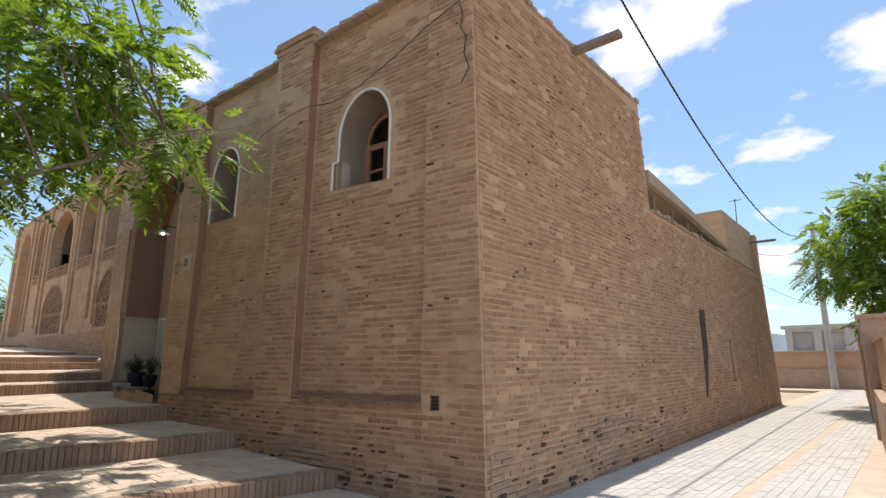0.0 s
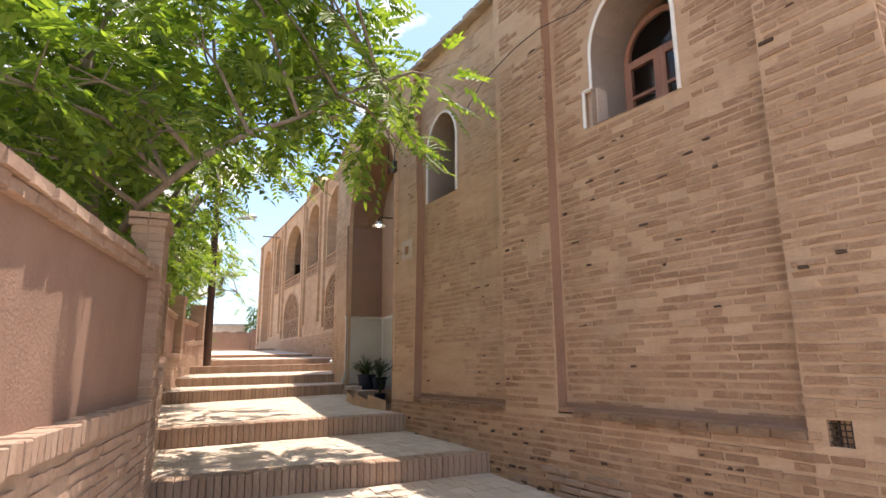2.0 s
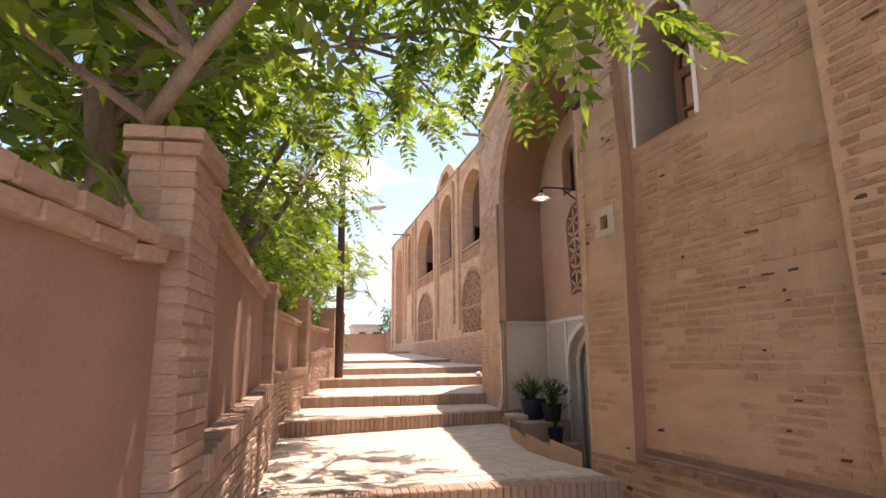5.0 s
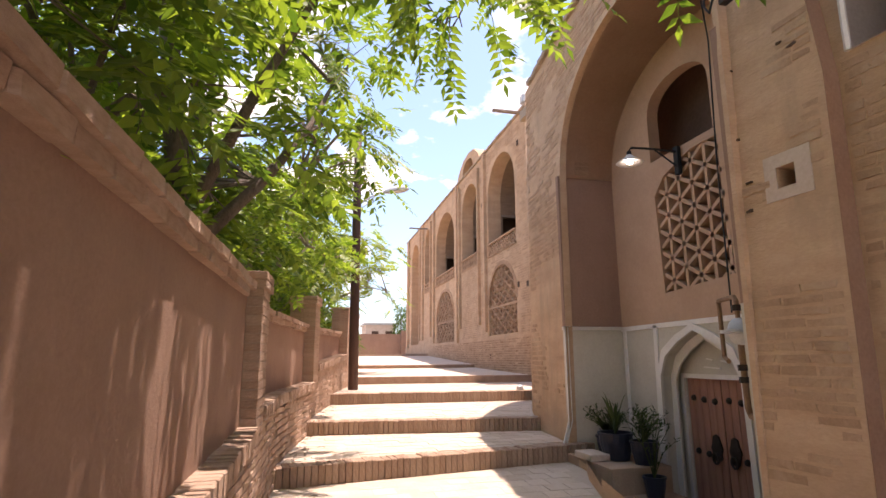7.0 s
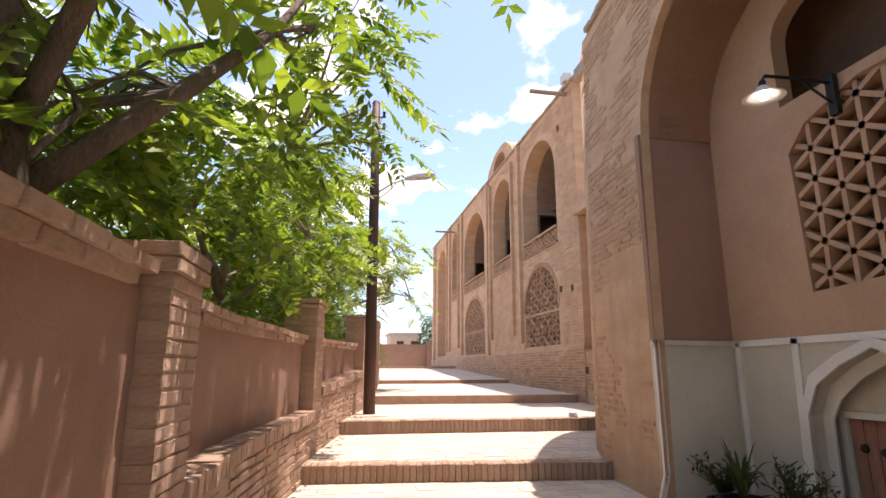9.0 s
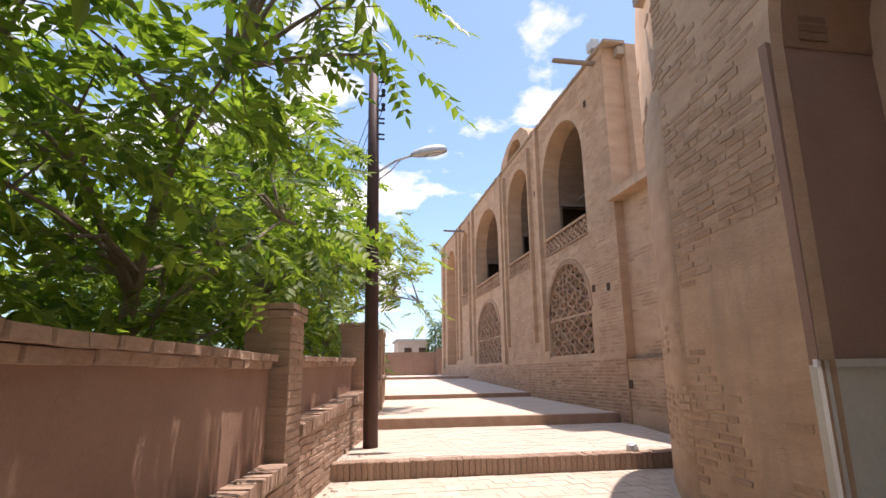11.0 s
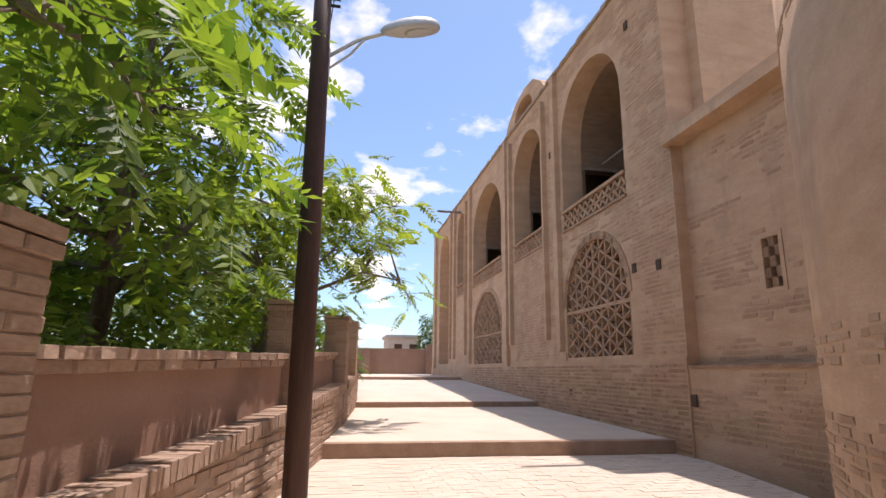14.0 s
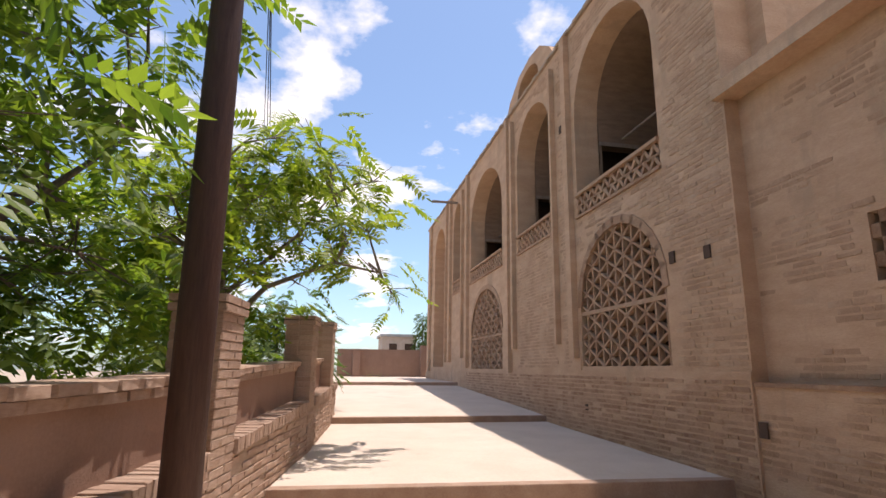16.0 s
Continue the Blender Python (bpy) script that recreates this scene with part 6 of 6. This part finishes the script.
joined_bricks("brickwork", smeared, SMEARED, house, "tan bricks smeared over with mud")
east = courses(E, 0.01, 16.3, 0.0, 6.1, 0.0, [grown(s, 0.03) for s in SLITS], cover=0.15, seed=7, top=lambda u: (6.1 if u < 5.45 else 4.1), proud=(0.003, 0.010), lean=0.03)
joined_bricks("brickwork", east, BRICK, house, "worn tan bricks of the lane side")
# bare bricks standing out at the damp foot of the walls
foot = courses(E, 0.05, 16.3, 0.0, 0.75, -0.004, (), cover=0.62, seed=17, proud=(0.008, 0.02))
joined_bricks("foot_bricks", foot, SOLDIER, house, "bare weathered bricks at the wall foot")
foot = courses(A, 0.05, 6.1, 0.0, 0.55, -0.016, (), cover=0.55, seed=18, proud=(0.01, 0.022))
joined_bricks("foot_bricks", foot, SOLDIER, house, "bare weathered bricks at the wall foot")

gaps = slots(A, 0.3, 0.7, 0.4, 5.5, 0.0, 12, 1) + slots(A, 0.85, 2.8, 1.2, 3.5, R, 22, 2) + slots(A, 2.9, 3.55, 1.2, 5.0, -0.01, 10, 3) + slots(A, 3.7, 5.4, 1.2, 3.6, R, 13, 4)
gaps += slots(E, 0.4, 5.3, 0.6, 5.8, 0.0, 110, 5) + slots(E, 5.5, 15.5, 0.5, 4.0, 0.0, 120, 6) + slots(A, 0.9, 6.0, 0.3, 0.9, -0.012, 60, 7) + slots(E, 0.1, 16.0, 0.1, 0.6, 0.0, 150, 8) + slots(E, 0.1, 5.0, 0.1, 0.75, -0.008, 40, 11, 2.0) + slots(A, 0.1, 5.0, 0.1, 0.4, -0.02, 36, 12, 2.0) + slots(A, 0.1, 6.0, 0.1, 0.4, -0.012, 80, 9) + slots(A, 5.55, 6.1, 1.1, 5.0, 0.0, 10, 10)
# no recess is cut; the gaps' shade is the boxes' dark colour
joined_bricks("mortar_gap_shade", gaps, SHADE_SOOT, house, "thin dark boxes painted as the shade in fallen-mortar gaps")
PA = portal_arch(0.05)
pb = courses(P, -0.1, PL, 0.8, 6.0, 0.0, [PA], cover=0.4, seed=8, proud=(0.003, 0.009))
pb = single_bricks(pb, SMEARED, portal, 200)
joined_bricks("brickwork", pb, SMEARED, portal, "worn tan bricks of the portal")
cb = []
for (x0, y0), (x1, y1) in zip(CURVE, CURVE[1:8]):
    l = math.hypot(x1 - x0, y1 - y0)
    m = wall_frame(x0, y0, x1 - x0, y1 - y0, 0.012)
    cb += courses(m, 0.0, l, 1.1, 6.0, 0.0, (), cover=0.72, seed=9, proud=(0.002, 0.007))
joined_bricks("brickwork", cb, SMEARED, curved, "rubbed bricks of the rounded corner")
ab = courses(B, bx(-18.7), bx(-30), 1.5, 2.6, -0.02, (), cover=0.1, seed=10, proud=(0.003, 0.010))
joined_bricks("brickwork", ab, BRICK, arcade, "worn tan bricks of the arcade foot")
ab = courses(B, bx(-18.7), bx(-26), 2.7, 8.5, 0.0, [grown(l, 0.12) for l in arches + [GRID1, GRID2]] + [rect(h[0] - 0.05, h[1] + 0.05, 5.1, 5.6) for h in HEADS] + [rect(bx(-22.35), bx(-22.6), 0, 9), rect(bx(-23.0), bx(-23.2), 0, 9), rect(bx(-25.4), bx(-26), 0, 9)], cover=0.15, seed=11, proud=(0.003, 0.008))
joined_bricks("brickwork", ab, SMEARED, arcade, "worn tan bricks of the arcade")
nb = courses(B, -0.1, 2.62, 2.6, 5.4, 0.17, [grown(NV, 0.08)], cover=0.55, seed=12, proud=(0.002, 0.006))
nb += courses(B, -0.1, 2.62, 1.4, 2.5, 0.01, (), cover=0.55, seed=13, proud=(0.002, 0.007))
joined_bricks("brickwork", nb, SMEARED, annex, "worn tan bricks of the annex")

# brick base of the garden wall
for k, (x0, x1) in enumerate(bays):
    parent = bpy.data.objects["wall_garden_%d" % (k + 1)]
    sets = []
    seg = x0
    while seg > x1 + 0.05:
        e = max(seg - 0.9, x1)
        m = Matrix(((-1, 0, 0, seg), ((face_y(e) - face_y(seg)) / (seg - e), -1, 0, face_y(seg) - 0.012), (0, 0, 1, 0), (0, 0, 0, 1)))
        sets += courses(m, 0.0, seg - e, 0.061 * int(lerp_at(seg, FOOT_Z) / 0.061), lerp_at(e, LEDGE_Z) - 0.13, 0.0, (), cover=-0.5, seed=20 + k, proud=(0.006, 0.014))
        seg = e
    if k in (1, 2):
        sets = single_bricks(sets, GBRICK, parent, 280)
    if sets:
        joined_bricks("brickwork", sets, GBRICK, parent, "red-brown bricks of the wall base")

# upright bricks of each riser, and the paving of each tread
for (t, pts, i) in terraces:
    (lx, ly), (rx, ry), z, zf = STEPS[i]
    L = math.hypot(rx - lx, ry - ly)
    yaw = math.atan2(ry - ly, rx - lx)
    if i >= 6:
        m = Matrix.Translation((lx, ly, 0)) @ Matrix.Rotation(yaw, 4, "Z")
        part("riser", box(0, L, -0.03, 0.12, zf - 0.1, z + 0.004, m, 0.012), SOLDIER, t, "brown cement riser")
        continue
    n = int(L / 0.062)
    for k in range(n):
        f = (k + 0.5) / n
        piece("riser_brick", SB, t, (lx + (rx - lx) * f + 0.05, ly + (ry - ly) * f, (z + zf) / 2 - 0.01 + random.uniform(-0.004, 0.004)), (0.0595, 0.2 + random.uniform(-0.012, 0.012), z - zf + 0.04), yaw, random.uniform(-0.015, 0.015))


def paving(parent, loop, height, size, material, gap=0.012, singles=0, label=""):
    """Flat bricks laid over a tread, clipped to its outline by leaving out those that cross it."""
    xs, ys = [p[0] for p in loop], [p[1] for p in loop]
    sets = []
    row = 0
    x = min(xs)
    while x < max(xs):
        y = min(ys) - (size[1] / 2 if row % 2 else 0)
        while y < max(ys):
            a, b, c, d = x + gap / 2, x + size[0] - gap / 2, y + gap / 2, y + size[1] - gap / 2
            corners = [(a, c), (b, c), (b, d), (a, d)]
            if all(inside(p, loop) for p in corners):
                up = random.uniform(0.002, 0.006)
                V = [Vector((p[0], p[1], height(*p) + up)) for p in corners] + [Vector((p[0], p[1], height(*p) - 0.01)) for p in corners]
                sets.append(V)
            y += size[1]
        row += 1
        x += size[0]
    random.shuffle(sets)
    for V in sets[:singles]:
        me = bpy.data.meshes.new("paver")
        o = V[0]
        me.from_pydata([tuple(v - o) for v in V], [], [(0, 1, 2, 3), (0, 4, 5, 1), (1, 5, 6, 2), (2, 6, 7, 3), (3, 7, 4, 0)])
        me.materials.append(material)
        ob = new("paver", me)
        ob.location, ob.parent = o, parent
    if sets[singles:]:
        joined_bricks("paving", sets[singles:], material, parent, label)


def plane_height(pts):
    a = np.array([(x, y, 1) for x, y, z in pts])
    c = np.linalg.lstsq(a, np.array([p[2] for p in pts]), rcond=None)[0]
    return lambda x, y: float(c[0] * x + c[1] * y + c[2])


for (t, pts, i) in terraces:
    if i < 6:
        loop = [(x, y) for x, y, z in pts]
        loop = [(x - 0.06 if k < 2 else x, y) for k, (x, y) in enumerate(loop)]
        paving(t, loop, plane_height(pts), (0.205, 0.205) if i < 5 else (0.105, 0.21), PAVER if i < 5 else CEMENT, 0.008 if i < 5 else 0.005, singles=300 if i == 5 else 60, label="pale worn paving bricks")
fp = [(-2.2, -1.5, 0.08), (-2.95, 4.6, 0.08), (-5.05, 4.45, 0.13), (-5.85, 0.45, 0.13), (-5.6, -1.5, 0.13)]
paving(first, [(p[0], p[1]) for p in fp], plane_height(fp), (0.205, 0.205), PAVER, 0.008, singles=60, label="pale worn paving bricks")
road = bpy.data.objects["road"]
for a, b in ((-3.1, -1.6), (-1.48, -0.7)):
    paving(road, [(a, 3.0), (b, 3.0), (b, 31), (a, 31)], lambda x, y: 0.071, (0.105, 0.21), ROADM, 0.007, singles=60, label="pale road bricks")
part("gutter", box(-1.6, -1.48, 3.0, 31, 0.03, 0.0715), GROUT, road, "shallow concrete gutter strip")
